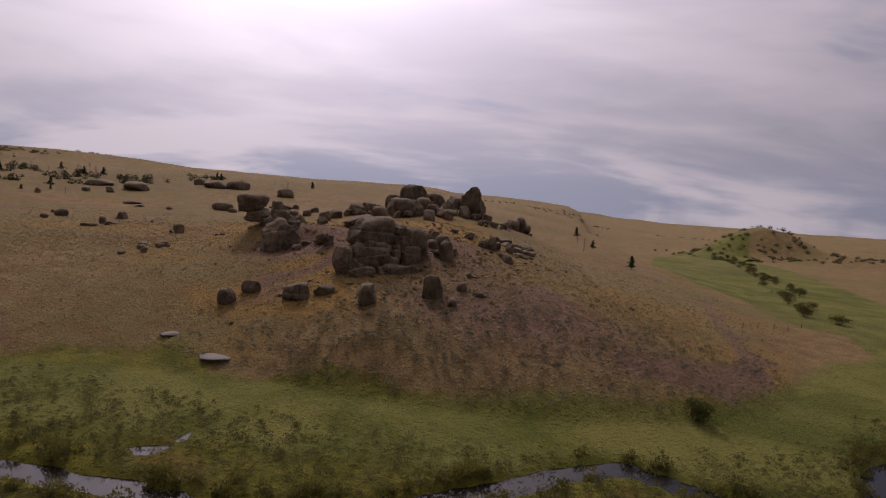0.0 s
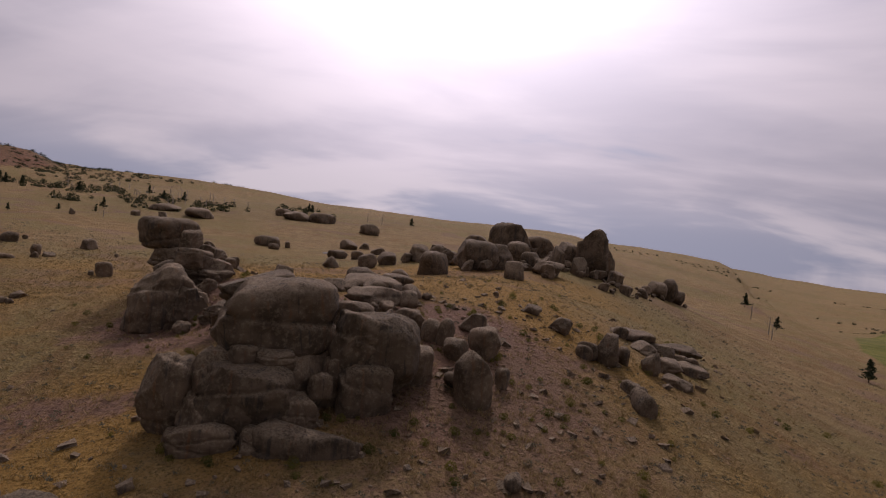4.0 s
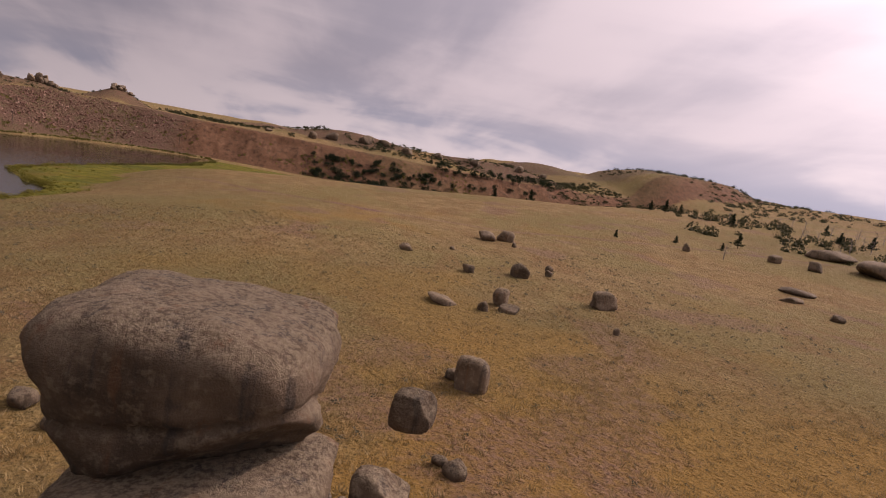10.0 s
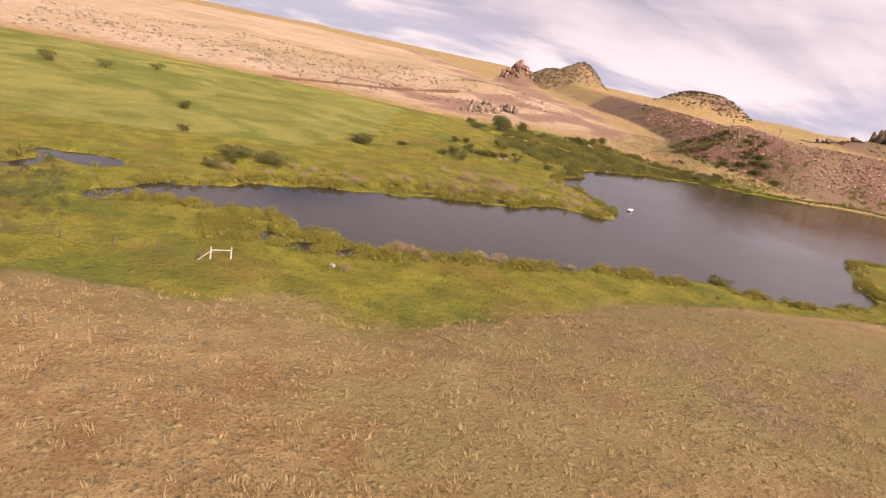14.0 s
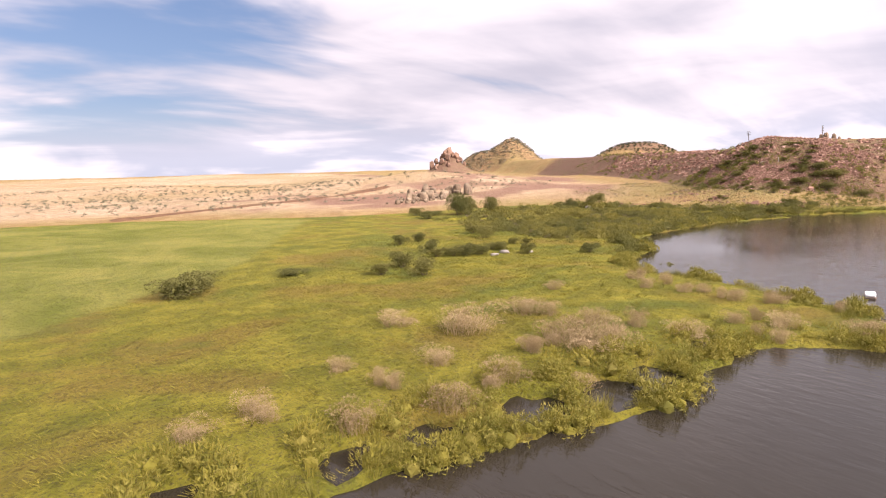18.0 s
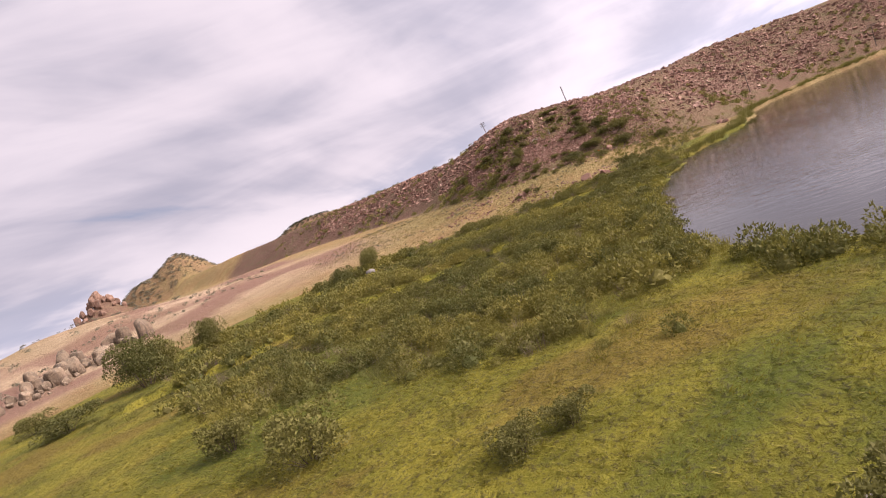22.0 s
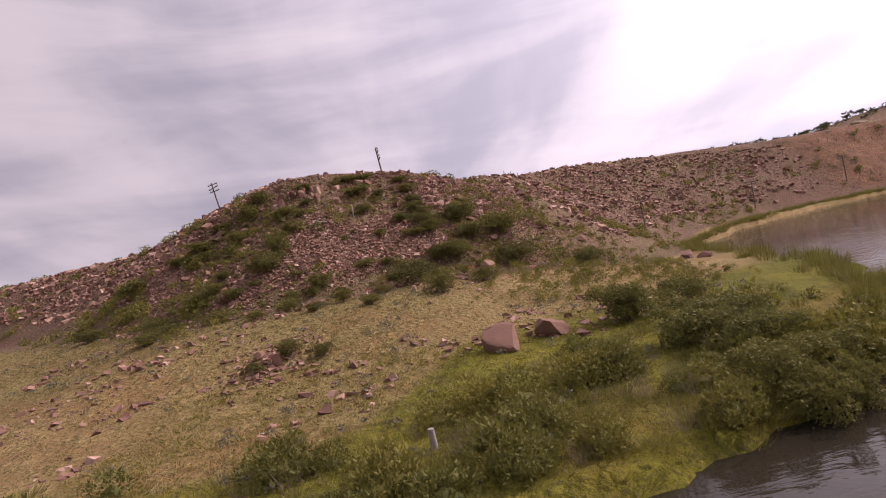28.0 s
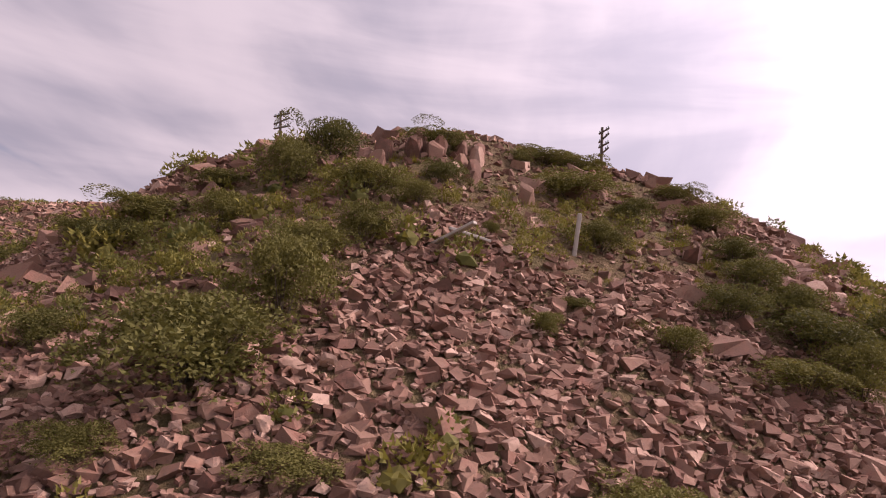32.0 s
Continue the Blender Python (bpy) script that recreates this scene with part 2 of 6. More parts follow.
def height(x, y):
    x, y = np.asarray(x, float), np.asarray(y, float)
    wx, wy = x + 3.5 * fbm(x, y, 14, 3, 3), y + 3.5 * fbm(x, y, 14, 3, 9)
    pond = -inside(wx, wy, POND) + 1.5 * fbm(x, y, 4.0, 2, 11)
    up = inside(x + 5 * fbm(x, y, 30, 3, 21), y + 5 * fbm(x, y, 30, 3, 22), UPLAND)
    toe = inside(x + 3 * fbm(x, y, 20, 3, 31), y + 3 * fbm(x, y, 20, 3, 32), TOE)
    south = inside(x, y, SOUTH)
    # marsh and meadow
    z = 0.55 + 0.35 * fbm(x, y, 25, 4, 1) * step(4, 20, pond) + 0.0022 * np.maximum(-y - 20, 0)
    # rocky hill and plateau to the north
    lean = step(60, -10, x)
    plat = 5.5 + 4.8 * lean + 7.0 * bump(x, y, -3, 150, 34, 42) + 9.0 * bump(x, y, 2, 238, 45, 55) + 0.8 * fbm(x, y, 60, 4, 5)
    plat = plat + 15 * step(250, 520, y - 0.35 * x) * step(150, -120, x) - 7 * step(-250, -335, x) * step(320, 200, y)
    plat = plat + 3.0 * bump(x, y, -240, 230, 60, 60) + 4.8 * bump(x, y, -34, 136, 17, 11, 130) - 2.6 * bump(x, y, -31, 125.5, 7, 5) + 2.2 * bump(x, y, -40.5, 140.8, 6, 5)
    wide = 17 + 11 * step(-8, -40, x) + 8 * step(20, 60, x)
    z = z + np.where(up > 0, plat * (1 - np.exp(-np.maximum(up, 0) / wide)), 0)
    # slopes south of the meadow
    sz = 3 + 4 * step(40, 500, south) + 2.5 * fbm(x, y, 90, 4, 8) + 9 * bump(x, y, -305, -225, 45, 40)
    z = z + np.where(south > 0, sz * (1 - np.exp(-np.maximum(south, 0) / 28)), 0)
    # bench below the embankment
    out = np.maximum(-toe, 0)
    reach = 15 + 45 * step(-70, -150, y)
    bench = 4.3 * step(-8, -44, y) * step(-600, -420, y)
    z = z + bench * np.exp(-((out / reach) ** 2)) * (toe < 0)
    # embankment, knob and the land behind it
    crest = 17.5 + 3.0 * step(-95, -78, y) - 0.2 * step(-40, -30, y) + 2.2 * step(-30, 0, y) - 1.5 * step(180, 420, y)
    crest = crest - 2.0 * step(20, 90, y) + 2.5 * bump(x, y, -350, -76, 16, 11)
    crest = crest + 0.9 * bump(x, y, -350, -63, 24, 16) - 5.0 * bump(x, y, -352, -30, 18, 11)
    gully = 1.6 * np.abs(fbm(x * 0.35 + y, y - x * 0.3, 9, 3, 41)) * step(40, 110, y)
    rise = 0.60 * np.maximum(toe, 0) * (1 - 0.12 * fbm(x, y, 16, 3, 44)) - gully * np.minimum(np.maximum(toe, 0) / 8, 1)
    k = 2.0
    cap = crest - bench - 0.5
    h = np.clip(0.5 + 0.5 * (cap - rise) / k, 0, 1)
    rise = cap * (1 - h) + rise * h - k * h * (1 - h)
    z = z + np.where(toe > 0, np.maximum(rise, 0) + bench - 0.04 * np.clip(toe - 50, 0, 160), 0)
    z = z + 2.2 * bump(x, y, -345, -71, 9, 8) * (toe > 0)
    # far hills
    far = step(150, 420, np.hypot(x + 120, y - 60))
    z = z + far * (8 * fbm(x, y, 420, 4, 51) + 6 * fbm(x, y, 150, 3, 52) * step(400, 900, np.hypot(x + 120, y - 60)))
    z = z + 33 * np.exp(-((np.hypot(x + 617, y + 534) / 50) ** 4.0)) + 19 * bump(x, y, -482, -450, 20, 16)
    z = z + 40 * np.exp(-((np.hypot((x + 985) * 0.8, (y + 590)) / 66) ** 3.0)) + 22 * bump(x, y, -1047, -325, 70, 60) + 14 * bump(x, y, -1080, -247, 60, 45) + 26 * bump(x, y, -1110, -152, 50, 40) + 14 * bump(x, y, -1150, 88, 60, 60)
    z = z + 15 * bump(x, y, -520, 180, 45, 60) + 14 * bump(x, y, -520, 300, 45, 70) + 22 * bump(x, y, -720, 430, 90, 60) + 8 * bump(x, y, -560, 470, 120, 50, 30)
    z = z + 10 * bump(x, y, -748, 311, 80, 70) + 11 * bump(x, y, -650, 525, 90, 70) + 10 * bump(x, y, -550, 660, 130, 90) + 10 * bump(x, y, -460, 740, 150, 90) + 7 * bump(x, y, -370, 800, 150, 90)
    z = z - 0.035 * np.clip(y - 150, 0, 600) * step(60, 110, x) * step(-4, -30, up)
    z = z - 0.024 * np.clip(y - 260, 0, 2600) * step(0.08, 0.4, x / np.maximum(y, 1)) * (y > 100)
    z = z + 36 * bump(x, y, 318, 572, 52, 36) + 9 * bump(x, y, 400, 520, 70, 40) + 10 * step(900, 2600, np.hypot(x, y))
    # the pond's bed and the creeks
    bed = step(0.6, -3.0, pond)
    z = z * (1 - bed) - 1.3 * bed
    shore = step(6, 0.5, pond) * (pond > 0) * (toe < 0)
    z = z - 0.25 * shore
    for path, w in ((CREEK_A, 2.9), (CREEK_B, 3.0), (CREEK_C, 1.2)):
        d = along(x + 0.6 * (wx - x), y + 0.6 * (wy - y), path)
        cut = step(w + 1.0, w - 0.6, d)
        z = z * (1 - cut) - 0.8 * cut
    pools = step(0.23, 0.34, fbm(x, y, 9, 3, 71)) * step(24, 10, along(x, y, [(-70, 30), (-40, 44), (-15, 44)])) * (up < -4)
    for px, py, pr in POOLS:
        pools = np.maximum(pools, step(pr + 0.7, pr - 0.5, np.hypot(wx - px, wy - py)))
    sway = 0.6 * fbm(x, y, 2.5, 2, 72)
    for px, py, pr in BOG_POOLS:
        pools = np.maximum(pools, step(pr + 0.6, pr - 0.4, np.hypot(x - px, y - py) + sway))
    z = z * (1 - pools) - 0.6 * pools
    return z


def height1(x, y):
    return float(height(np.array([x]), np.array([y]))[0])

# ---- materials ----
MATS = {}


def material(name, rough=0.9, spec=0.25):
    m = bpy.data.materials.new(name)
    m.use_nodes = True
    nt = m.node_tree
    b = nt.nodes["Principled BSDF"]
    b.inputs["Roughness"].default_value = rough
    b.inputs["Specular IOR Level"].default_value = spec
    MATS[name] = m
    return m, nt, b


def coords(nt, kind="Object"):
    return nt.nodes.new("ShaderNodeTexCoord").outputs[kind]


def world_pos(nt):
    return nt.nodes.new("ShaderNodeNewGeometry").outputs["Position"]


def relief(nt, b, h, strength, distance):
    n = nt.nodes.new("ShaderNodeBump")
    n.inputs["Strength"].default_value, n.inputs["Distance"].default_value = strength, distance
    nt.links.new(h, n.inputs["Height"])
    nt.links.new(n.outputs[0], b.inputs["Normal"])


def noise_col(nt, vec, scale):
    n = nt.nodes.new("ShaderNodeTexNoise")
    n.inputs["Scale"].default_value, n.inputs["Detail"].default_value = scale, 3.0
    nt.links.new(vec, n.inputs["Vector"])
    return n.outputs["Color"]


def ground_material():
    m, nt, b = material("ground_cover", 0.95, 0.1)
    p = world_pos(nt)
    zone = nt.nodes.new("ShaderNodeVertexColor")
    zone.layer_name = "zone"
    zone2 = nt.nodes.new("ShaderNodeVertexColor")
    zone2.layer_name = "soil"
    s1, s2 = nt.nodes.new("ShaderNodeSeparateColor"), nt.nodes.new("ShaderNodeSeparateColor")
    link(nt, zone.outputs[0], s1.inputs[0])
    link(nt, zone2.outputs[0], s2.inputs[0])
    n_big, n_mid, n_small, n_tiny = noise_(nt, p, 0.03, 4), noise_(nt, p, 0.22, 6, 0.65), noise_(nt, p, 1.3, 6, 0.7), noise_(nt, p, 5.0, 5, 0.75)
    dry = mix_(nt, ramp_(nt, n_mid, 0.35, 0.68), (0.285, 0.182, 0.068), (0.46, 0.33, 0.135))
    rust = ramp_(nt, noise_(nt, p, 0.13, 6, 0.65, 0.6), 0.50, 0.62)
    dry = mix_(nt, math_(nt, "MULTIPLY", ramp_(nt, n_big, 0.42, 0.62), 0.8), dry, (0.285, 0.235, 0.074))
    dry = mix_(nt, math_(nt, "MULTIPLY", rust, 0.45), dry, (0.29, 0.14, 0.048))
    dry = mix_(nt, math_(nt, "MULTIPLY", ramp_(nt, n_small, 0.54, 0.66), 0.55), dry, (0.13, 0.11, 0.055))
    dry = mix_(nt, math_(nt, "MULTIPLY", ramp_(nt, n_small, 0.42, 0.28), 0.5), dry, (0.24, 0.145, 0.09))
    vor = nt.nodes.new("ShaderNodeTexVoronoi")
    vor.inputs["Scale"].default_value = 1.5
    link(nt, mix_(nt, 0.35, p, noise_col(nt, p, 2.0), "ADD"), vor.inputs["Vector"])
    bunch = math_(nt, "MULTIPLY", ramp_(nt, vor.outputs["Distance"], 0.5, 0.12), ramp_(nt, n_small, 0.34, 0.56))
    dry = mix_(nt, math_(nt, "MULTIPLY", bunch, 0.7), mix_(nt, 0.25, dry, (0.22, 0.125, 0.07)), mix_(nt, n_mid, (0.50, 0.375, 0.17), (0.40, 0.32, 0.12)))
    gold = mix_(nt, n_small, (0.30, 0.17, 0.04), (0.46, 0.275, 0.075))
    soil = mix_(nt, n_small, (0.20, 0.108, 0.072), (0.34, 0.205, 0.14))
    lush = mix_(nt, ramp_(nt, n_mid, 0.36, 0.66), (0.135, 0.135, 0.015), (0.25, 0.22, 0.027))
    lush = mix_(nt, math_(nt, "MULTIPLY", ramp_(nt, n_small, 0.5, 0.7), 0.4), lush, (0.06, 0.075, 0.014))
    lush = mix_(nt, math_(nt, "MULTIPLY", ramp_(nt, noise_(nt, p, 0.07, 5, 0.6, 0.5), 0.5, 0.64), 0.6), lush, (0.20, 0.13, 0.03))
    lush = mix_(nt, math_(nt, "MULTIPLY", ramp_(nt, noise_(nt, p, 0.055, 5, 0.6, 0.8), 0.52, 0.66), 0.55), lush, (0.075, 0.11, 0.016))
    hay = mix_(nt, ramp_(nt, noise_(nt, p, 0.05, 6, 0.65, 0.8), 0.36, 0.64), (0.13, 0.15, 0.019), (0.26, 0.245, 0.055))
    wave = nt.nodes.new("ShaderNodeTexWave")
    wave.inputs["Scale"].default_value, wave.inputs["Distortion"].default_value, wave.inputs["Detail"].default_value = 0.11, 7.0, 3.0
    wave.inputs["Detail Scale"].default_value = 0.25
    link(nt, p, wave.inputs[0])
    hay = mix_(nt, math_(nt, "MULTIPLY", math_(nt, "MULTIPLY", wave.outputs["Fac"], ramp_(nt, n_big, 0.42, 0.6)), 0.26), hay, (0.18, 0.19, 0.05))
    scree = mix_(nt, n_small, (0.115, 0.064, 0.042), (0.235, 0.135, 0.092))
    scree = mix_(nt, math_(nt, "MULTIPLY", ramp_(nt, n_mid, 0.5, 0.62), 0.5), scree, (0.13, 0.12, 0.05))
    # gullies painted into the cliff colour: dark streaks as shade, pale as lit ribs
    gut = nt.nodes.new("ShaderNodeMapping")
    gut.inputs["Scale"].default_value = (0.3, 0.3, 0.03)
    link(nt, p, gut.inputs[0])
    gully_shade = noise_(nt, gut.outputs[0], 1.0, 5, 0.65)
    cliff = mix_(nt, n_mid, (0.15, 0.07, 0.038), (0.27, 0.14, 0.075))
    cliff = mix_(nt, math_(nt, "MULTIPLY", ramp_(nt, gully_shade, 0.52, 0.62), 0.7), cliff, (0.08, 0.045, 0.028))
    cliff = mix_(nt, math_(nt, "MULTIPLY", ramp_(nt, gully_shade, 0.44, 0.34), 0.5), cliff, (0.34, 0.20, 0.115))
    wob = math_(nt, "MULTIPLY", math_(nt, "SUBTRACT", n_small, 0.5), 0.7)

    def mask(v):
        return ramp_(nt, math_(nt, "ADD", v, wob), 0.32, 0.68)
    c = mix_(nt, ramp_(nt, math_(nt, "ADD", s1.outputs[1], wob), 0.1, 0.95), dry, gold)
    sand = mix_(nt, ramp_(nt, n_mid, 0.3, 0.7), (0.42, 0.30, 0.195), (0.60, 0.455, 0.31))
    c = mix_(nt, math_(nt, "MULTIPLY", zone2.outputs[1], 0.8), c, sand)
    c = mix_(nt, mask(s1.outputs[2]), c, soil)
    c = mix_(nt, mask(s1.outputs[0]), c, lush)
    c = mix_(nt, mask(s2.outputs[1]), c, hay)
    c = mix_(nt, mask(s2.outputs[0]), c, scree)
    c = mix_(nt, mask(s2.outputs[2]), c, cliff)
    c = mix_(nt, math_(nt, "MULTIPLY", ramp_(nt, n_tiny, 0.5, 0.62), 0.7), c, (0.065, 0.055, 0.026))
    c = mix_(nt, math_(nt, "MULTIPLY", math_(nt, "MULTIPLY", ramp_(nt, n_tiny, 0.46, 0.32), 0.35), math_(nt, "SUBTRACT", 1.0, s1.outputs[0])), c, (0.42, 0.32, 0.17))
    vast = noise_(nt, p, 0.007, 5, 0.6)
    c = mix_(nt, math_(nt, "MULTIPLY", ramp_(nt, vast, 0.48, 0.62), math_(nt, "MULTIPLY", math_(nt, "SUBTRACT", 1.0, s1.outputs[0]), 0.35)), c, (0.18, 0.15, 0.06))
    c = mix_(nt, 1.0, c, (0.78, 0.78, 0.78), "MULTIPLY")
    link(nt, c, b.inputs["Base Color"])
    relief(nt, b, math_(nt, "ADD", math_(nt, "ADD", n_small, math_(nt, "MULTIPLY", n_tiny, 0.6)), math_(nt, "MULTIPLY", bunch, 0.6)), 1.0, 0.4)
    return m


def water_material():
    m, nt, b = material("pond_water", 0.05, 0.38)
    p = world_pos(nt)
    n = noise_(nt, p, 0.05, 3)
    link(nt, mix_(nt, n, (0.012, 0.011, 0.008), (0.024, 0.019, 0.013)), b.inputs["Base Color"])
    b.inputs["IOR"].default_value = 1.33
    mp = nt.nodes.new("ShaderNodeMapping")
    mp.inputs["Rotation"].default_value, mp.inputs["Scale"].default_value = (0, 0, 0.9), (1.0, 0.35, 1.0)
    link(nt, p, mp.inputs[0])
    rip = noise_(nt, mp.outputs[0], 1.2, 4, 0.6, 0.3)
    rip = math_(nt, "MULTIPLY", rip, ramp_(nt, noise_(nt, p, 0.025, 2), 0.25, 0.55))
    relief(nt, b, rip, 0.45, 0.12)
    return m


def rock_material(name, dark, light, lichen, warm):
    m, nt, b = material(name, 0.92, 0.2)
    p = coords(nt)
    info = nt.nodes.new("ShaderNodeObjectInfo")
    n1, n2, n3 = noise_(nt, p, 0.5, 5, 0.6), noise_(nt, p, 3.0, 6, 0.7), noise_(nt, p, 18.0, 4, 0.75)
    c = mix_(nt, ramp_(nt, n1, 0.35, 0.65), dark, light)
    c = mix_(nt, math_(nt, "MULTIPLY", ramp_(nt, n2, 0.50, 0.64), 0.5), c, lichen)
    geo = nt.nodes.new("ShaderNodeNewGeometry")
    # rain streaks run down the faces
    mp = nt.nodes.new("ShaderNodeMapping")
    mp.inputs["Scale"].default_value = (1.4, 1.4, 0.10)
    link(nt, p, mp.inputs[0])
    st = noise_(nt, mp.outputs[0], 1.0, 4, 0.6)
    c = mix_(nt, math_(nt, "MULTIPLY", ramp_(nt, st, 0.54, 0.66), 0.72), c, (0.06, 0.052, 0.045))
    c = mix_(nt, math_(nt, "MULTIPLY", ramp_(nt, st, 0.42, 0.30), 0.5), c, warm)
    sp = nt.nodes.new("ShaderNodeSeparateXYZ")
    link(nt, geo.outputs["Normal"], sp.inputs[0])
    spots = noise_(nt, p, 7.0, 5, 0.7)
    c = mix_(nt, math_(nt, "MULTIPLY", math_(nt, "MULTIPLY", ramp_(nt, sp.outputs[2], 0.1, 0.75), ramp_(nt, spots, 0.42, 0.58)), 0.6), c, lichen)
    c = mix_(nt, math_(nt, "MULTIPLY", ramp_(nt, n3, 0.55, 0.75), 0.5), c, (0.05, 0.045, 0.04))
    c = mix_(nt, math_(nt, "MULTIPLY", ramp_(nt, n3, 0.45, 0.3), 0.3), c, (0.36, 0.29, 0.21))
    hsv = nt.nodes.new("ShaderNodeHueSaturation")
    link(nt, c, hsv.inputs["Color"])
    link(nt, math_(nt, "ADD", math_(nt, "MULTIPLY", info.outputs["Random"], 0.36), 0.66), hsv.inputs["Value"])
    link(nt, hsv.outputs[0], b.inputs["Base Color"])
    relief(nt, b, math_(nt, "ADD", n2, math_(nt, "MULTIPLY", n3, 0.5)), 0.9, 0.18)
    return m


GROUND, WATER = ground_material(), water_material()
GRANITE = rock_material("weathered_granite", (0.105, 0.074, 0.047), (0.215, 0.153, 0.098), (0.35, 0.275, 0.175), (0.25, 0.115, 0.052))
RED_GRANITE = rock_material("reddish_granite", (0.13, 0.072, 0.046), (0.25, 0.15, 0.10), (0.30, 0.20, 0.14), (0.24, 0.11, 0.06))

# ---- ground: one sheet out to the skyline ----


def graded(lo, hi, pitch, far, grow):
    core = np.arange(lo, hi + pitch, pitch)
    ends = []
    for g in grow:
        out, d, v = [], pitch, 0.0
        while v < far:
            d *= g
            v += d
            out.append(v)
        ends.append(np.array(out))
    return np.concatenate([(lo - ends[0])[::-1], core, core[-1] + ends[1]])


def sheet(name, xs, ys, mat, zf):
    X, Y = np.meshgrid(xs, ys)
    Z = zf(X, Y)
    n, m = len(xs), len(ys)
    me = bpy.data.meshes.new(name)
    idx = np.arange(n * m).reshape(m, n)
    quads = np.stack([idx[:-1, :-1], idx[:-1, 1:], idx[1:, 1:], idx[1:, :-1]], -1).reshape(-1, 4)
    fill_mesh(me, np.stack([X, Y, Z], -1).reshape(-1, 3), quads)
    me.materials.append(mat)
    return new(name, me), X, Y, Z


def fill_mesh(me, verts, faces, smooth=True):
    k = faces.shape[1]
    me.vertices.add(len(verts))
    me.vertices.foreach_set("co", np.asarray(verts, np.float32).ravel())
    me.loops.add(faces.size)
    me.loops.foreach_set("vertex_index", faces.astype(np.int32).ravel())
    me.polygons.add(len(faces))
    me.polygons.foreach_set("loop_start", np.arange(0, faces.size, k, dtype=np.int32))
    me.polygons.foreach_set("use_smooth", np.full(len(faces), smooth))
    me.update(calc_edges=True)


xs, ys = graded(-440, 110, 1.3, 3600, (1.03, 1.07)), graded(-190, 300, 1.3, 3600, (1.045, 1.06))
ground, GX, GY, GZ = sheet("ground", xs, ys, GROUND, height)
tagged(ground, "rolling dry grassland with green marsh meadow and stony slopes", "ground", kind="structure")


def zones(x, y):
    up = inside(x + 5 * fbm(x, y, 30, 3, 21), y + 5 * fbm(x, y, 30, 3, 22), UPLAND)
    toe = inside(x, y, TOE)
    south = inside(x, y, SOUTH)
    wet = step(9, -6, up + 7 * fbm(x, y, 12, 4, 61)) * step(3, -4, south) * step(-14 - 13 * step(-40, -50, y), -24 - 13 * step(-40, -50, y), toe)
    wet = wet * (1 - step(20, 45, x) * step(84, 100, y)) * step(500, 300, np.hypot(x + 120, y))
    wet = np.maximum(wet, step(6, 2.5, -inside(x, y, POND) + 3 * fbm(x, y, 8, 3, 62)) * step(-305, -285, x))
    gold = 0.42 * step(-0.05, 0.4, fbm(x, y, 26, 5, 81)) * (0.45 + 0.55 * step(260, 150, y)) + 0.9 * bump(x, y, -22, 178, 26, 26) + 0.3 * bump(x, y, -34, 100, 16, 9) + 0.5 * bump(x, y, -50, 160, 30, 30)
    gold = gold + 0.75 * step(-0.12, 0.25, fbm(x, y, 12, 4, 82)) * bump(x, y, -22, 138, 42, 46)
    gold = gold + 0.9 * bump(x, y, -4, 190, 24, 14) + 0.9 * bump(x, y, -5, 152, 14, 11) + 0.8 * bump(x, y, -24, 106, 8, 11) + 0.8 * bump(x, y, -45, 187, 18, 10)
    gold = 1.3 * gold * (up > 2)
    soil = 0.5 * step(0.12, 0.4, fbm(x, y, 16, 4, 91)) * (up > 4) + 0.55 * bump(x, y, -22, 128, 20, 14) + 0.6 * bump(x, y, -3, 130, 12, 8) + 0.5 * bump(x, y, 2, 118, 14, 10) + 0.65 * bump(x, y, 14, 92, 34, 22) + 0.8 * bump(x, y, -32, 78, 5, 3)
    track = np.minimum(along(x, y, [(-225, 108), (-212, 118), (-196, 132), (-179, 160), (-170, 190), (-172, 254), (-164, 313)]), along(x, y, [(73, 158), (59, 115), (55, 97), (46, 83), (41, 78)]))
    soil = soil + 0.5 * step(3.0, 1.4, track)
    soil = soil + 0.85 * step(0, 25, south) * step(160, 60, south) * step(-120, -200, x) * (0.7 + fbm(x, y, 20, 3, 93))
    hay = step(-6, 6, inside(x, y, [(-60, -178), (-150, -148), (-190, -112), (-150, -40), (-118, -8), (-60, -10), (60, -40), (120, -180)]))
    hay = np.maximum(hay, step(70, 100, y) * step(0, -12, up) * step(20, 60, x) * step(-5, 5, inside(x, y, [(40, 66), (61, 86), (72, 106), (90, 116), (98, 136), (74, 152), (90, 250), (180, 480), (290, 660), (330, 660), (240, 400), (165, 215), (140, 150), (120, 90), (100, 40)])))
    hay = np.maximum(hay, 0.34 * step(-48, -32, toe) * step(-1, -6, toe) * step(-10, -24, y) * step(-112, -96, y))
    hay = np.maximum(hay, step(14, 5, along(x, y, [(-60, 66), (-30, 66), (0, 62), (40, 64), (60, 80), (80, 100)])) * 0.8)
    cut_ = along(x + 4 * fbm(x, y, 12, 3, 95), y + 4 * fbm(x, y, 12, 3, 96), [(-150, -160), (-189, -165), (-209, -172), (-240, -190), (-262, -197)])
    scree = step(-340, -250, y) * step(-7, 0, toe) * step(46, 30, toe) * step(110, 60, y)
    scree = np.maximum(scree, 0.5 * step(75, 62, np.hypot(x + 617, y + 534)))
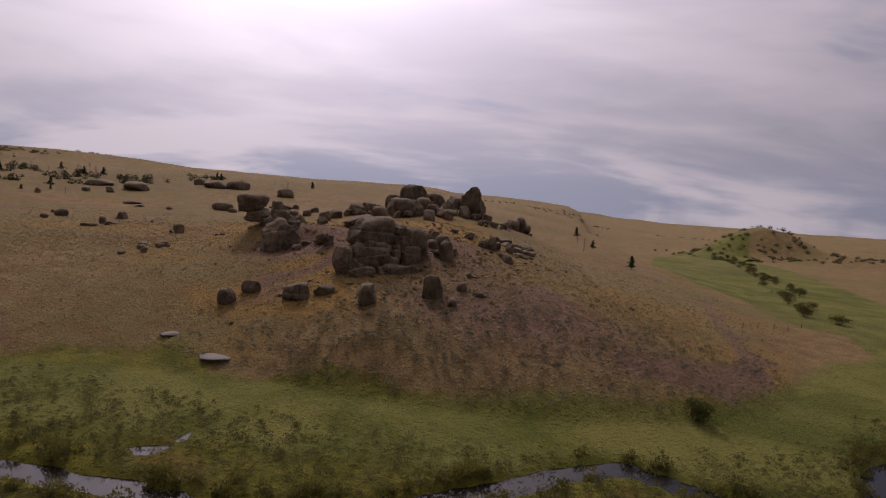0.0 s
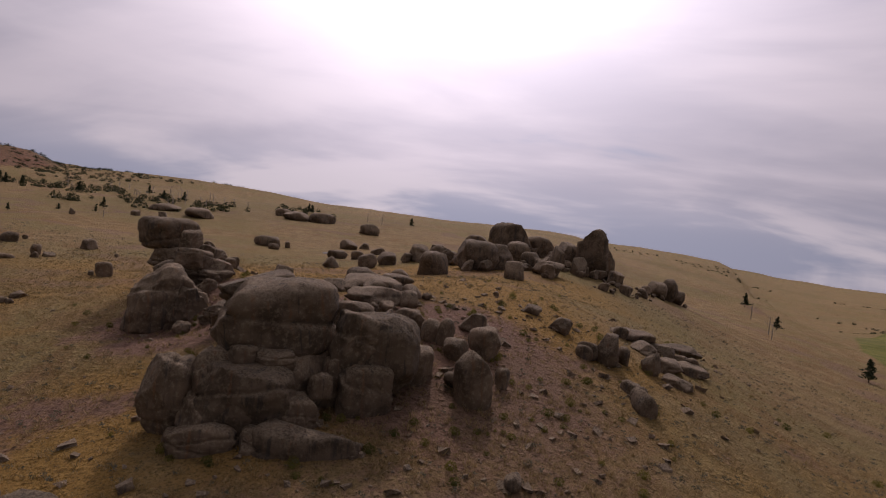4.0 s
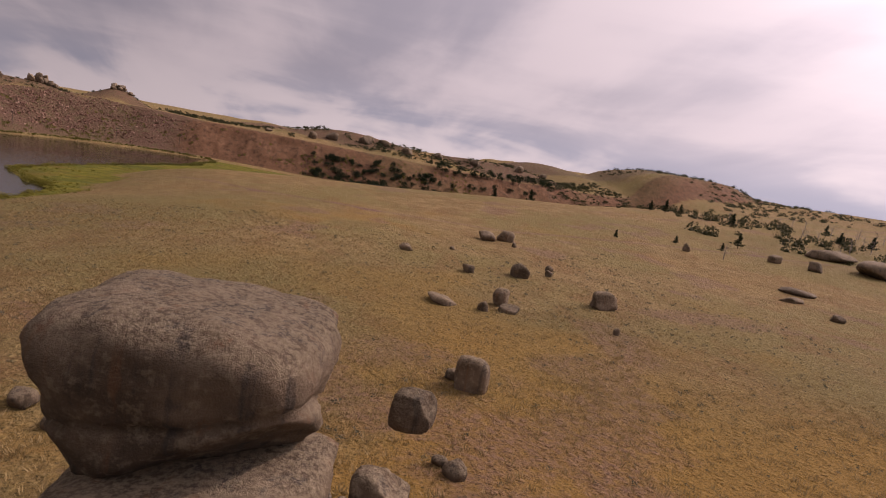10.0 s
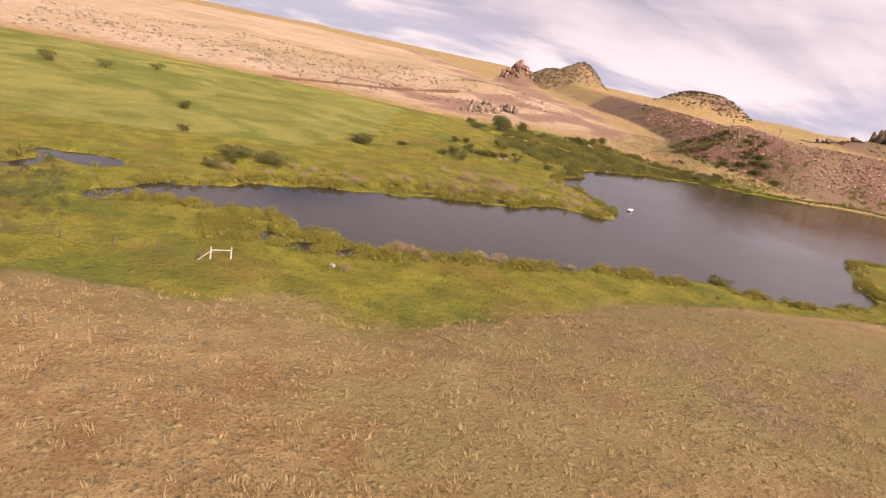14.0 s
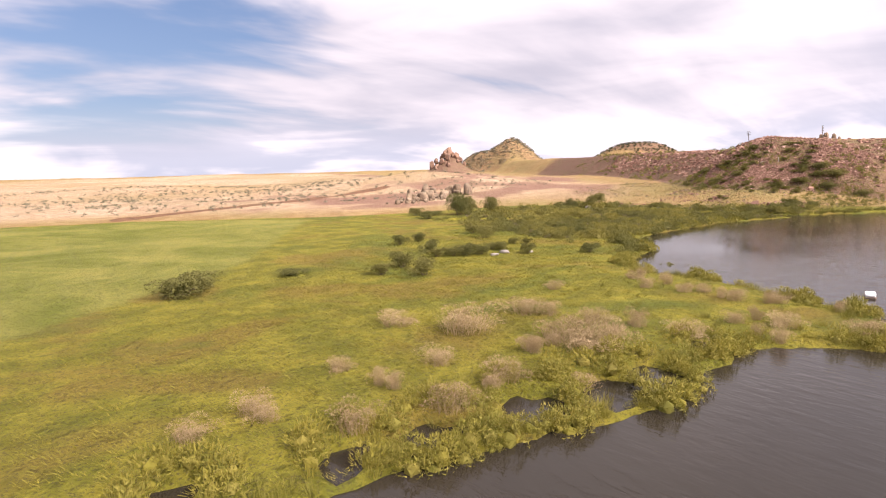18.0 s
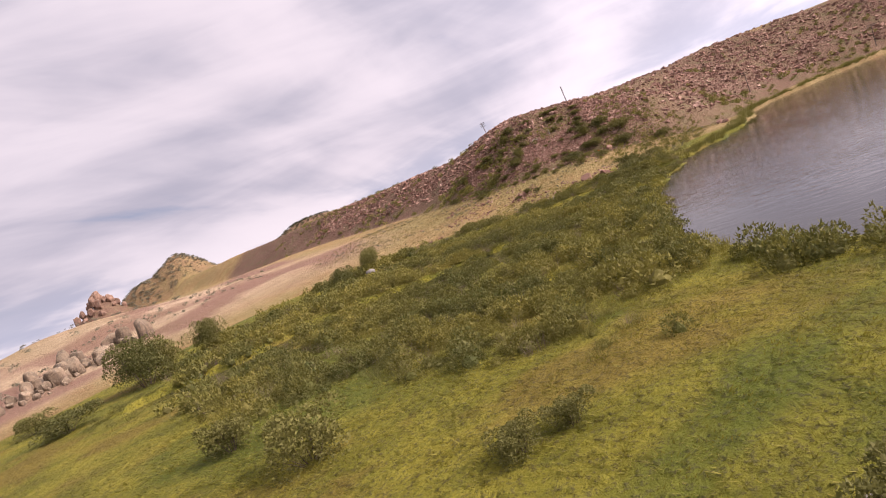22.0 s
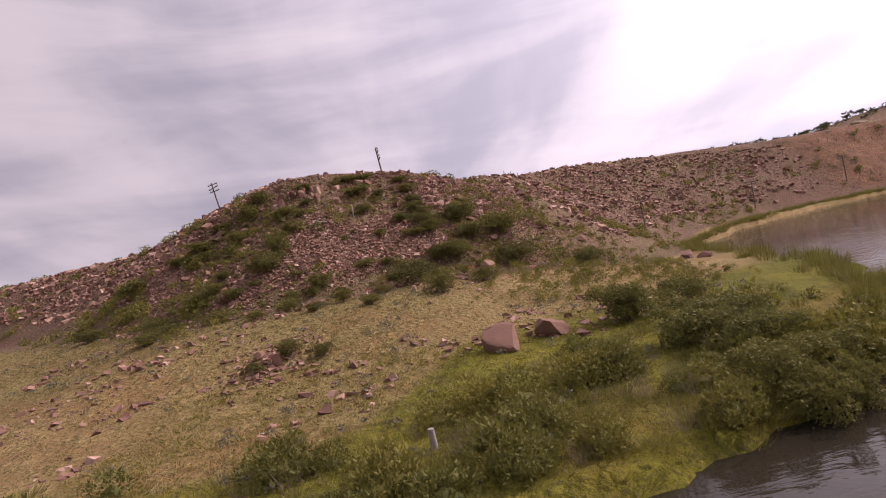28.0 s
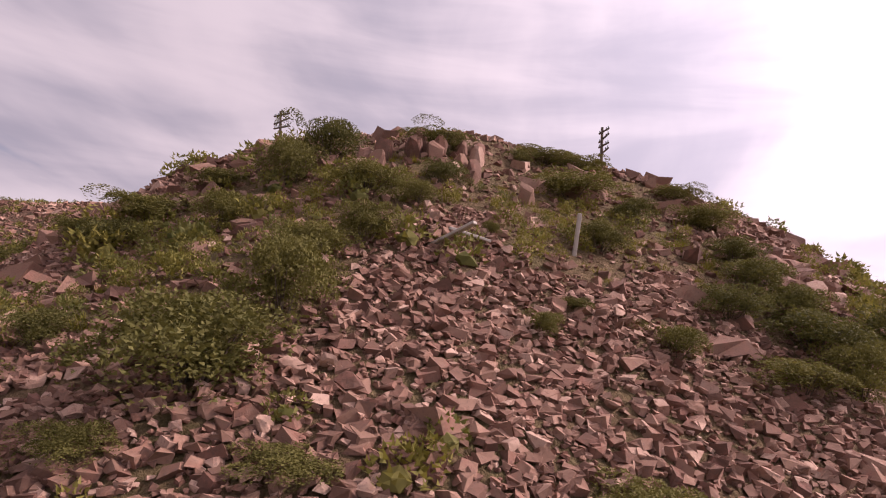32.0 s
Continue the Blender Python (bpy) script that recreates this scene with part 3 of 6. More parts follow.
    for hx, hy, hr in ((-985, -590, 95), (-1047, -325, 110), (-1080, -247, 80), (-1110, -150, 80), (-1150, 88, 90), (-520, 180, 75), (-520, 300, 85), (-720, 430, 120), (-650, 525, 120), (-748, 311, 110), (-482, -450, 34)):
        scree = np.maximum(scree, 0.62 * step(hr, 0.6 * hr, np.hypot(x - hx, y - hy) + 30 * fbm(x, y, 60, 3, 97)))
    cliff = step(-3, 2, toe) * step(46, 26, toe) * step(40, 100, y)
    cliff = np.maximum(cliff, 0.95 * step(6, 2, cut_))
    pale = step(0, 30, south) * (0.75 + 0.8 * fbm(x, y, 60, 4, 98))
    return wet, gold, soil, scree, hay, cliff, pale


def paint(me, layer, *chans):
    a = me.attributes.new(layer, "FLOAT_COLOR", "POINT")
    v = np.ones((len(me.vertices), 4), np.float32)
    for k, c in enumerate(chans):
        v[:, k] = np.clip(np.ravel(c), 0, 1)
    a.data.foreach_set("color", v.ravel())


wet, gold, soil, scree, hay, cliff, pale = zones(GX, GY)
paint(ground.data, "zone", wet, gold, soil)
paint(ground.data, "soil", scree, hay, cliff, pale)

water, _, _, _ = sheet("water", np.linspace(-440, 66, 3), np.linspace(-100, 88, 3), WATER, lambda x, y: 0 * x)
tagged(water, "dark brown pond water with wind ripples", "pond", kind="structure")

# ---- building blocks ----


def part(name, me, mat, parent=None, label="", m=None):
    ob = new(name, me)
    if mat is not None and not len(me.materials):
        me.materials.append(mat)
    if parent is not None:
        ob.parent = parent
    if m is not None:
        ob.matrix_basis = m
    if label:
        ob["label"] = label
    return ob


def base(name, label, category, m, group=""):
    ob = new(name)
    ob.matrix_basis = m
    return tagged(ob, label, category, group)


def ico(level):
    bm = bmesh.new()
    bmesh.ops.create_icosphere(bm, subdivisions=level, radius=1.0)
    v = np.array([p.co[:] for p in bm.verts])
    f = np.array([[q.index for q in g.verts] for g in bm.faces])
    bm.free()
    return v / np.linalg.norm(v, axis=1)[:, None], f


ICO = {k: ico(k) for k in (1, 2, 3, 4, 5)}


def vn3(p, seed):
    i = np.floor(p)
    f = p - i
    u = f * f * (3 - 2 * f)
    out = 0.0
    for dz in (0, 1):
        wz = u[:, 2] if dz else 1 - u[:, 2]
        for dy in (0, 1):
            wy = u[:, 1] if dy else 1 - u[:, 1]
            for dx in (0, 1):
                wx = u[:, 0] if dx else 1 - u[:, 0]
                out = out + wx * wy * wz * hash2(i[:, 0] + dx + 131 * (i[:, 2] + dz), i[:, 1] + dy - 71 * (i[:, 2] + dz), seed)
    return 2 * out - 1


def fbm3(p, size, octaves, seed):
    v, amp = 0.0, 1.0
    for k in range(octaves):
        v = v + amp * vn3(p / size + 13.7 * k, seed + k)
        size, amp = size * 0.5, amp * 0.55
    return v


def rock_shape(seed, dims, level, square=2.6, cuts=5, rough=1.0, cracks=0, hard=0.88, deep=(0.62, 0.9), taper=0.0):
    """A weathered block: a rounded box, cut by planes, split along joints, flaked and pitted by noise."""
    r = np.random.default_rng(seed)
    d, f = ICO[level]
    v = d * ((np.abs(d) ** square).sum(1) ** (-1 / square))[:, None]
    for _ in range(cuts):
        n = r.normal(size=3) * (1, 1, 0.8)
        n /= np.linalg.norm(n)
        over = np.maximum(v @ n - r.uniform(*deep), 0)
        v = v - hard * over[:, None] * n
    v[:, :2] *= (1 + taper * np.clip(v[:, 2], -1, 1))[:, None]
    if level > 1:
        off = r.uniform(-40, 40, 3)
        lump = fbm3(v + off, 0.9, 3, seed % 97)
        fine = fbm3(v + off, 0.26, 3, seed % 89 + 7) if level > 2 else 0.0
    else:
        lump, fine = r.uniform(-1, 1, len(v)), 0.0
    v = v * (1 + 0.085 * rough * lump + 0.022 * rough * fine)[:, None]
    for k in range(cracks):
        h, tilt = r.uniform(-0.55, 0.6), r.uniform(-0.3, 0.3, 2)
        lev = v[:, 2] + v[:, 0] * tilt[0] + v[:, 1] * tilt[1] - h + 0.08 * lump
        if k == 2:
            lev = v[:, 0] + 0.3 * v[:, 2] - h + 0.12 * lump
        v = v * (1 - 0.10 * np.exp(-((lev / 0.035) ** 2)) - 0.025 * step(-0.02, 0.03, lev))[:, None]
    if level > 3:
        flake = fbm3(v + 5.0, 0.5, 2, seed % 83 + 3)
        v = v * (1 - 0.02 * step(0.1, 0.16, flake))[:, None]
    return v * np.array(dims) / 2, f


def rock_mesh(name, mat, smooth=True, **kw):
    v, f = rock_shape(**kw)
    me = bpy.data.meshes.new(name)
    fill_mesh(me, v, f, smooth)
    me.materials.append(mat)
    return me


def outcrop(name, label, rocks, seed, level=4, square=2.8, settle=0.0, rough=1.1, cuts=6, mat=None, trim=(0.6, 0.92)):
    """rocks: middle x, y, z, width across, height, the turn of the broad side and, for some, a tilt, the depth for the width and a flare."""
    x0, y0 = np.mean([r[0] for r in rocks]), np.mean([r[1] for r in rocks])
    z0 = height1(x0, y0)
    top = base(name, label, "rocks", pose(x0, y0, z0))
    for k, row in enumerate(rocks):
        x, y, z, w, h, turn = row[:6]
        tilt, deep, flare = row[6:9] if len(row) > 6 else (0, 0.95 if w < 6 else 0.8, 0.0)
        big = max(w, h)
        lv = level if big > 2.6 else max(3, level - 1)
        me = rock_mesh("boulder", mat or GRANITE, seed=seed + k, dims=(w * 0.98, w * deep * 0.98, h * 1.04), level=lv, square=square + 0.5 * (k % 3), cuts=cuts + k % 4, rough=rough, cracks=0 if w < 1.8 else 1 + k % 3, hard=0.96, deep=trim, taper=flare)
        part("boulder", me, mat or GRANITE, top, m=pose(x - x0, y - y0, z - z0 - settle, 0, tilt, turn))
    return top


def on_ground(rows, lift=0.34):
    """Rows of x, y, width, height of rocks that stand on the ground."""
    return [(x, y, height1(x, y) + h * lift, w, h * 1.15, (k * 67) % 180) for k, (x, y, w, h) in enumerate(rows)]


# ---- the rocky hill ----
MAIN = [(-12.6, 111.1, 18.0, 8.9, 5.8, 43, -8, 0.85, 0.06), (-15.1, 112.9, 19.7, 5.9, 1.9, 44, -14, 0.7, 0), (-13.7, 107.3, 14.3, 4.6, 4.0, 50, 0, 0.9, 0), (-11.6, 110.2, 14.2, 7.8, 5.3, 43, 0, 0.9, 0),
        (-10.5, 107.9, 15.8, 2.7, 1.7, 44, 0, 0.9, 0), (-12.2, 106.9, 16.1, 1.8, 1.3, 49, 0, 0.9, 0), (-10.5, 108.4, 12.1, 8.5, 5.1, 44, 0, 0.7, 0), (-13.6, 105.6, 11.9, 4.0, 3.6, 53, 0, 0.9, 0),
        (-8.2, 107.2, 12.9, 2.9, 2.3, 42, 0, 0.9, 0), (-7.4, 108.7, 14.1, 1.6, 2.3, 38, 0, 0.9, 0), (-5.9, 111.9, 16.9, 4.6, 4.5, 31, 4, 0.85, 0.12), (-8.5, 116.6, 17.4, 3.7, 3.4, 31, 0, 0.9, 0),
        (-7.0, 110.9, 13.8, 2.5, 4.4, 34, 0, 0.9, 0), (-5.0, 110.8, 13.8, 3.8, 4.2, 30, 0, 0.9, 0)]
MAIN_LOW = [(-16.6, 105.6, 12.8, 3.9, 5.6, 18, 0, 0.85, 0), (-11.4, 105.9, 13.7, 6.6, 4.0, 14, 0, 0.6, 0), (-12.6, 104.0, 11.2, 4.4, 2.6, 15, 0, 0.7, 0), (-8.9, 104.6, 11.4, 3.0, 2.2, 30, 0, 0.8, 0), (-4.8, 112.7, 16.0, 6.1, 6.1, 8, 0, 0.8, 0), (-6.3, 105.3, 10.7, 6.9, 4.7, 10, 0, 0.6, 0),
            (-3.2, 116.3, 14.6, 3.8, 3.8, 18), (-10.5, 113.0, 14.0, 6.5, 5.0, 10), (-15.2, 111.5, 13.2, 4.0, 4.4, 70), (-11.7, 104.8, 10.9, 2.6, 1.8, 40), (-14.6, 104.2, 10.7, 1.9, 1.5, 44)]
TWIN = [(-43.7, 139.4, 20.5, 6.6, 4.3, 77, 1, 0.9, 0.1), (-41.7, 139.7, 17.9, 7.1, 2.9, 75, -6, 1, -0.1), (-40.5, 138.7, 17.5, 5.3, 2.0, 77, -4, 0.8, 0), (-38.7, 142.9, 17.8, 2.4, 2.3, 65, 0, 0.9, 0),
        (-39.9, 142.7, 19.0, 0.8, 1.1, 67, 0, 0.9, 0), (-40.7, 143.6, 19.2, 1.3, 1.3, 65, 0, 0.9, 0), (-40.0, 143.5, 18.7, 0.9, 0.8, 65, 0, 0.9, 0), (-43.4, 144.8, 20.1, 1.2, 1.0, 65, 0, 0.9, 0),
        (-37.5, 141.4, 17.8, 1.7, 1.6, 67, 0, 0.9, 0), (-36.0, 141.5, 17.3, 1.5, 1.9, 65, 0, 0.9, 0), (-36.1, 142.7, 17.4, 1.3, 1.8, 62, 0, 0.9, 0), (-38.5, 139.7, 17.4, 1.1, 0.7, 73, 0, 0.9, 0),
        (-37.6, 140.5, 17.4, 1.6, 0.8, 70, 0, 0.9, 0), (-36.1, 138.8, 16.9, 0.9, 0.9, 73, 0, 0.9, 0), (-36.9, 134.1, 20.1, 2.8, 3.5, 82, -6, 0.85, 0.16), (-35.9, 135.9, 18.6, 3.5, 2.7, 82, 14, 0.9, 0),
        (-35.4, 132.4, 18.9, 1.6, 1.3, 94, 0, 0.9, 0), (-35.5, 133.4, 18.1, 4.0, 3.2, 91, 8, 0.9, 0), (-34.1, 136.1, 17.5, 4.1, 2.1, 81, 0, 0.9, 0)]
SADDLE = [(-34.3, 127.9, 13.7, 7.9, 7.8, 70, 0, 0.9, -0.12), (-32.0, 127.5, 13.4, 5.4, 4.7, 69, 0, 0.7, -0.1), (-32.6, 131.8, 15.2, 3.1, 3.1, 63, 4, 0.8, -0.1), (-23.5, 120.8, 15.3, 3.0, 2.4, 77, 0, 0.9, 0),
        (-22.3, 121.4, 14.6, 2.4, 2.9, 75, 0, 0.9, 0), (-17.7, 129.0, 17.6, 1.0, 1.1, 50, 0, 0.9, 0), (-16.9, 129.1, 17.9, 1.2, 1.3, 49, 0, 0.9, 0),
          (-36.5, 133.4, 16.6, 7.0, 4.4, 58, 0, 0.7, -0.1), (-33.4, 134.5, 16.4, 4.4, 2.2, 58, 0, 0.8, 0), (-23.9, 125.1, 13.9, 6.4, 0.9, 40, 8, 0.6, 0), (-28.0, 126.5, 13.2, 2.4, 1.2, 70, 0, 0.8, 0), (-29.5, 124.0, 12.6, 1.8, 1.2, 20, 0, 0.9, 0)]
MID = [(-16.8, 141.4, 9.0, 2.2), (-12.4, 132.8, 5.9, 2.2), (-14.4, 147.0, 4.2, 1.8), (-8.6, 133.4, 2.2, 1.9), (-6.2, 125.6, 3.7, 2.2), (-11.2, 129.2, 1.1, 1.2), (-10.3, 130.6, 1.9, 1.2),
       (-18.5, 145.5, 6.0, 3.0), (-19.5, 139.0, 3.4, 1.6), (-13.2, 137.2, 5.2, 2.2), (-9.6, 137.5, 2.6, 1.7), (-13.4, 144.4, 1.1, 0.9), (-15.2, 143.8, 0.9, 0.8)]
LEDGE = [(16.0, 147.1, 6.0, 1.6), (19.2, 147.2, 5.4, 1.5), (18.9, 139.5, 5.6, 1.6), (22.3, 152.6, 6.0, 1.5), (14.4, 126.6, 2.0, 1.4), (19.6, 134.6, 3.0, 1.3), (22.2, 143.6, 4.6, 1.2), (17.0, 143.5, 5.0, 1.3)]
UPPER = [(-13.3, 200.4, 11.0, 6.8), (-8.5, 203.0, 7.0, 6.0), (-29.7, 217.2, 7.4, 4.6), (-24.5, 214.0, 5.0, 4.4), (-21.0, 209.5, 6.0, 4.0), (-10.2, 236.0, 12.0, 9.5), (-5.9, 218.3, 5.8, 5.4), (5.5, 230.6, 7.6, 6.5),
         (12.0, 226.5, 8.4, 12.6), (15.6, 229.0, 6.0, 8.0), (2.7, 204.3, 9.0, 3.4), (-1.5, 212.0, 6.0, 4.0), (9.0, 219.0, 6.0, 4.6), (-16.5, 223.0, 8.0, 6.5), (-2.0, 240.0, 9.0, 6.5), (-27.0, 223.0, 6.0, 3.8), (4.0, 222.0, 4.4, 5.6), (18.0, 222.0, 4.5, 3.6)]
EAST = [(30.0, 236.0, 5.5, 4.6), (33.5, 240.5, 7.0, 6.5), (20.4, 211.7, 3.6, 2.5), (37.0, 246.0, 5.0, 4.0), (24.8, 219.7, 2.9, 2.2), (15.2, 205.5, 2.6, 2.0), (27.0, 230.0, 3.2, 2.4)]
rj = np.random.default_rng(17)
for rows, many in ((UPPER, 3), (MID, 2), (LEDGE, 1), (EAST, 2)):
    for x, y, w, h in list(rows):
        for _ in range(many):
            a, q = rj.uniform(0, 6.28), w * rj.uniform(0.45, 0.85)
            v = min(w * rj.uniform(0.2, 0.5), 3.6)
            rows.append((round(x + q * math.cos(a), 1), round(y + q * math.sin(a), 1), v, v * rj.uniform(0.5, 1.1)))
outcrop("rock_outcrop", "tall stack of rounded brown granite boulders on a hill", MAIN + MAIN_LOW, 100, 5, 4.0, rough=1.0, cuts=3, trim=(0.78, 0.97))
outcrop("rock_outcrop", "balanced granite capstone and head-shaped boulder on slabs", TWIN, 200, 5, 4.2, rough=0.9, cuts=2, trim=(0.78, 0.97))
outcrop("rock_outcrop", "shadowed group of rugged granite boulders on a saddle", SADDLE, 300, 5, 2.8, rough=2.6, cuts=4)
outcrop("rock_outcrop", "low cluster of cracked pinkish granite slabs in grass", on_ground(MID), 400, 4)
outcrop("rock_outcrop", "pale flat bedrock ledges on a hillside", on_ground(LEDGE, 0.1), 500, 4, 3.4)
outcrop("rock_outcrop", "craggy hilltop outcrop of domed granite boulders", on_ground(UPPER, 0.36), 600, 4)
outcrop("rock_outcrop", "small dark boulder group on the hill shoulder", on_ground(EAST), 700, 3)

r3 = np.random.default_rng(31)
PALE_PILE = []
for _ in range(64):
    q, w = r3.random(), r3.uniform(0.9, 1.0) * (0.9 + 3.4 * r3.random() ** 2)
    PALE_PILE.append((-270 + 40 * q + r3.normal() * 3.5, -152 + 22 * q + r3.normal() * (5 - 3 * q), w * (1.25 - 0.5 * q), w * r3.uniform(0.6, 1.1) * (1.25 - 0.5 * q)))
RED_CRAG = []
for k in range(34):
    q, a = 22 * r3.random() ** 0.7, r3.uniform(0, 6.28)
    w = r3.uniform(3.5, 8.5) * (1.15 - q / 40)
    RED_CRAG.append((-482 + q * math.cos(a) * 1.1, -450 + q * math.sin(a) * 0.7, w, w * r3.uniform(0.7, 1.3)))
TOWERS = []
for cx, cy, many, wide, tall_ in ((-1047, -325, 22, 30, 21), (-1080, -247, 14, 20, 15), (-1110, -150, 14, 26, 8), (-1030, -395, 8, 22, 8)):
    for _ in range(many):
        q = r3.normal() * 0.55
        TOWERS.append((cx + r3.normal() * 6, cy + q * wide, r3.uniform(6, 13), tall_ * r3.uniform(0.5, 1.15) * math.exp(-q * q)))
CREST = [(-470, 150, 8, 5), (-478, 165, 10, 6), (-485, 190, 14, 7), (-490, 205, 10, 5), (-480, 222, 9, 5), (-492, 250, 9, 5), (-488, 280, 10, 5), (-495, 320, 9, 6), (-500, 345, 8, 5), (-470, 120, 6, 3)]
outcrop("rock_outcrop", "pale grey granite boulder pile at the meadow edge", on_ground(PALE_PILE, 0.34), 2100, 3, 3.4, cuts=9)
outcrop("rock_outcrop", "reddish granite crag on the far skyline", on_ground(RED_CRAG, 0.3), 2200, 3, 3.0, cuts=9, rough=1.8, mat=RED_GRANITE)
outcrop("rock_outcrop", "granite towers on the ridge behind the embankment", on_ground(TOWERS, 0.36), 2300, 3, 3.2, cuts=9, rough=2.0)
outcrop("rock_outcrop", "broken rocks along the ridge above the red bank", on_ground(CREST, 0.3), 2400, 3, 3.0)

# one by one on the grass: x, y, width, height
FRONT = [(-31.5, 101.0, 3.0, 2.2), (-34.2, 96.8, 2.8, 2.4), (-22.2, 96.6, 5.1, 2.7), (-18.1, 96.8, 3.4, 1.5), (-10.1, 91.0, 3.5, 3.2), (-0.1, 94.0, 3.3, 3.8), (2.0, 114.6, 3.2, 3.8),
         (1.6, 123.5, 3.2, 2.6), (4.8, 98.3, 1.9, 1.4), (3.1, 91.2, 1.7, 1.1), (10.4, 131.5, 2.0, 1.5), (12.4, 132.2, 3.2, 3.0), (14.2, 134.0, 1.6, 1.7), (17.0, 134.7, 1.9, 2.2), (15.2, 123.0, 2.4, 1.8),
         (-3.0, 186.0, 4.8, 3.6), (-18.5, 183.5, 6.0, 4.6), (-27.8, 140.9, 3.0, 2.2), (-55.0, 150.7, 1.4, 0.8), (-56.2, 150.2, 0.9, 0.5), (7.5, 136.7, 2.5, 1.6)]
SLOPE = [(-2.3, 123.8, 1.6, 2.4), (-0.8, 121.6, 2.7, 1.6), (-0.8, 129.2, 2.6, 1.7), (0.2, 126.6, 2.0, 1.1), (0.7, 116.4, 2.3, 1.3), (3.8, 118.4, 1.2, 1.6), (10.2, 131.1, 1.8, 1.2), (14.9, 124.5, 1.4, 1.4),
         (-0.9, 145.6, 0.9, 0.6), (4.2, 141.0, 2.1, 1.1), (7.9, 96.3, 1.6, 0.8), (6.3, 106.0, 1.3, 0.9), (-16.8, 156.5, 2.8, 1.6), (-3.8, 124.1, 1.9, 1.9)]
PLATEAU = [(-47.2, 200.5, 4.2, 2.8), (-38.6, 201.8, 4.4, 3.6), (-36.5, 209.6, 5.4, 3.4), (-50.1, 224.4, 3.9, 2.4), (-53.2, 250.6, 4.5, 2.4), (-70.4, 268.2, 6.5, 3.4), (-87.0, 334.0, 9.0, 5.0), (-67.3, 276.0, 4.2, 2.4),
           (-90.0, 248.0, 9.0, 3.3), (-83.6, 239.3, 3.2, 1.9), (-83.4, 248.0, 1.9, 2.3), (-56.7, 225.9, 6.0, 2.4), (-98.0, 182.8, 3.8, 2.3), (-112.4, 176.5, 3.4, 2.2), (-114.9, 182.5, 1.2, 1.1), (-120.7, 185.3, 1.7, 1.0)]
FARTHER = [(-149.7, 182.9, 4.1, 2.0), (-151.6, 187.9, 3.9, 2.4), (-144.3, 187.5, 1.3, 1.1), (-124.6, 160.5, 2.5, 1.1), (-130.1, 170.1, 1.1, 0.6), (-112.0, 167.9, 1.8, 1.3), (-161.8, 271.7, 4.0, 2.5), (-154.5, 277.2, 4.8, 2.7),
           (-175.9, 305.9, 14.0, 3.1), (-152.6, 298.5, 14.0, 4.0), (-131.0, 345.0, 12.0, 4.4), (-121.0, 353.0, 15.0, 4.8), (-167.4, 246.8, 2.3, 2.2), (-144.5, 356.5, 9.0, 4.0)]
WEST = [(-62.2, 125.0, 1.9, 1.2), (-64.1, 127.9, 1.8, 1.0), (-62.0, 131.6, 2.2, 1.0), (-61.1, 132.3, 0.9, 0.6), (-60.2, 132.1, 0.9, 0.6), (-62.7, 135.4, 2.6, 0.8), (-66.8, 133.5, 2.2, 0.6), (-65.3, 122.0, 1.6, 0.9), (-61.4, 130.4, 1.1, 0.7), (-94.2, 159.4, 3.9, 1.0),
        (-95.0, 167.3, 2.2, 2.2), (-91.9, 164.1, 1.6, 1.1), (-92.2, 167.4, 2.6, 0.9), (-86.5, 178.6, 0.9, 0.8), (-127.1, 245.4, 7.0, 1.2), (-119.4, 236.2, 3.9, 1.0), (-106.0, 232.3, 2.4, 1.2), (-68.2, 155.4, 2.7, 2.5), (-69.8, 154.6, 1.2, 0.8)]
count = 0
for rows, words in ((FRONT, "rounded grey-brown granite boulder on dry grass"), (SLOPE, "small weathered granite boulder on the stony slope"), (PLATEAU, "dark granite boulder on the golden grass plateau"),
                    (FARTHER, "long dark granite slab far out on grassland"), (WEST, "low granite rock on sparse reddish soil")):
    for x, y, w, h in rows:
        me = rock_mesh("boulder", GRANITE, seed=900 + count, dims=(w * 1.05, w * 0.85, h * 1.35), level=4 if w > 2.4 and y < 150 else 3, square=2.6 + 0.5 * (count % 3), cuts=6 + count % 3, rough=1.0, cracks=0 if w < 2.5 else count % 3)
        ob = part("boulder", me, GRANITE, m=pose(x, y, height1(x, y) + h * 0.32, 0, 0, count * 71 % 180))
        tagged(ob, words, "boulder", "boulders on the grassland")
        count += 1

# ---- plants ----


def foliage_material(name, dark, light, tip, thing=False):
    m, nt, b = material(name, 0.75, 0.2)
    geo = nt.nodes.new("ShaderNodeNewGeometry")
    isl = geo.outputs["Random Per Island"]
    if thing:
        tone = nt.nodes.new("ShaderNodeObjectInfo").outputs["Random"]
    else:
        at = nt.nodes.new("ShaderNodeAttribute")
        at.attribute_name = "tone"
        tone = at.outputs["Fac"]
    c = mix_(nt, tone, dark, light)
    c = mix_(nt, math_(nt, "MULTIPLY", isl, 0.6), c, tip)
    c = mix_(nt, 1.0, c, (0.70, 0.70, 0.70), "MULTIPLY")
    link(nt, c, b.inputs["Base Color"])
    tr = nt.nodes.new("ShaderNodeBsdfTranslucent")
    link(nt, mix_(nt, 0.35, c, light), tr.inputs[0])
    mx = nt.nodes.new("ShaderNodeMixShader")
    mx.inputs[0].default_value = 0.28
    link(nt, b.outputs[0], mx.inputs[1])
    link(nt, tr.outputs[0], mx.inputs[2])
    link(nt, mx.outputs[0], nt.nodes["Material Output"].inputs[0])
    return m


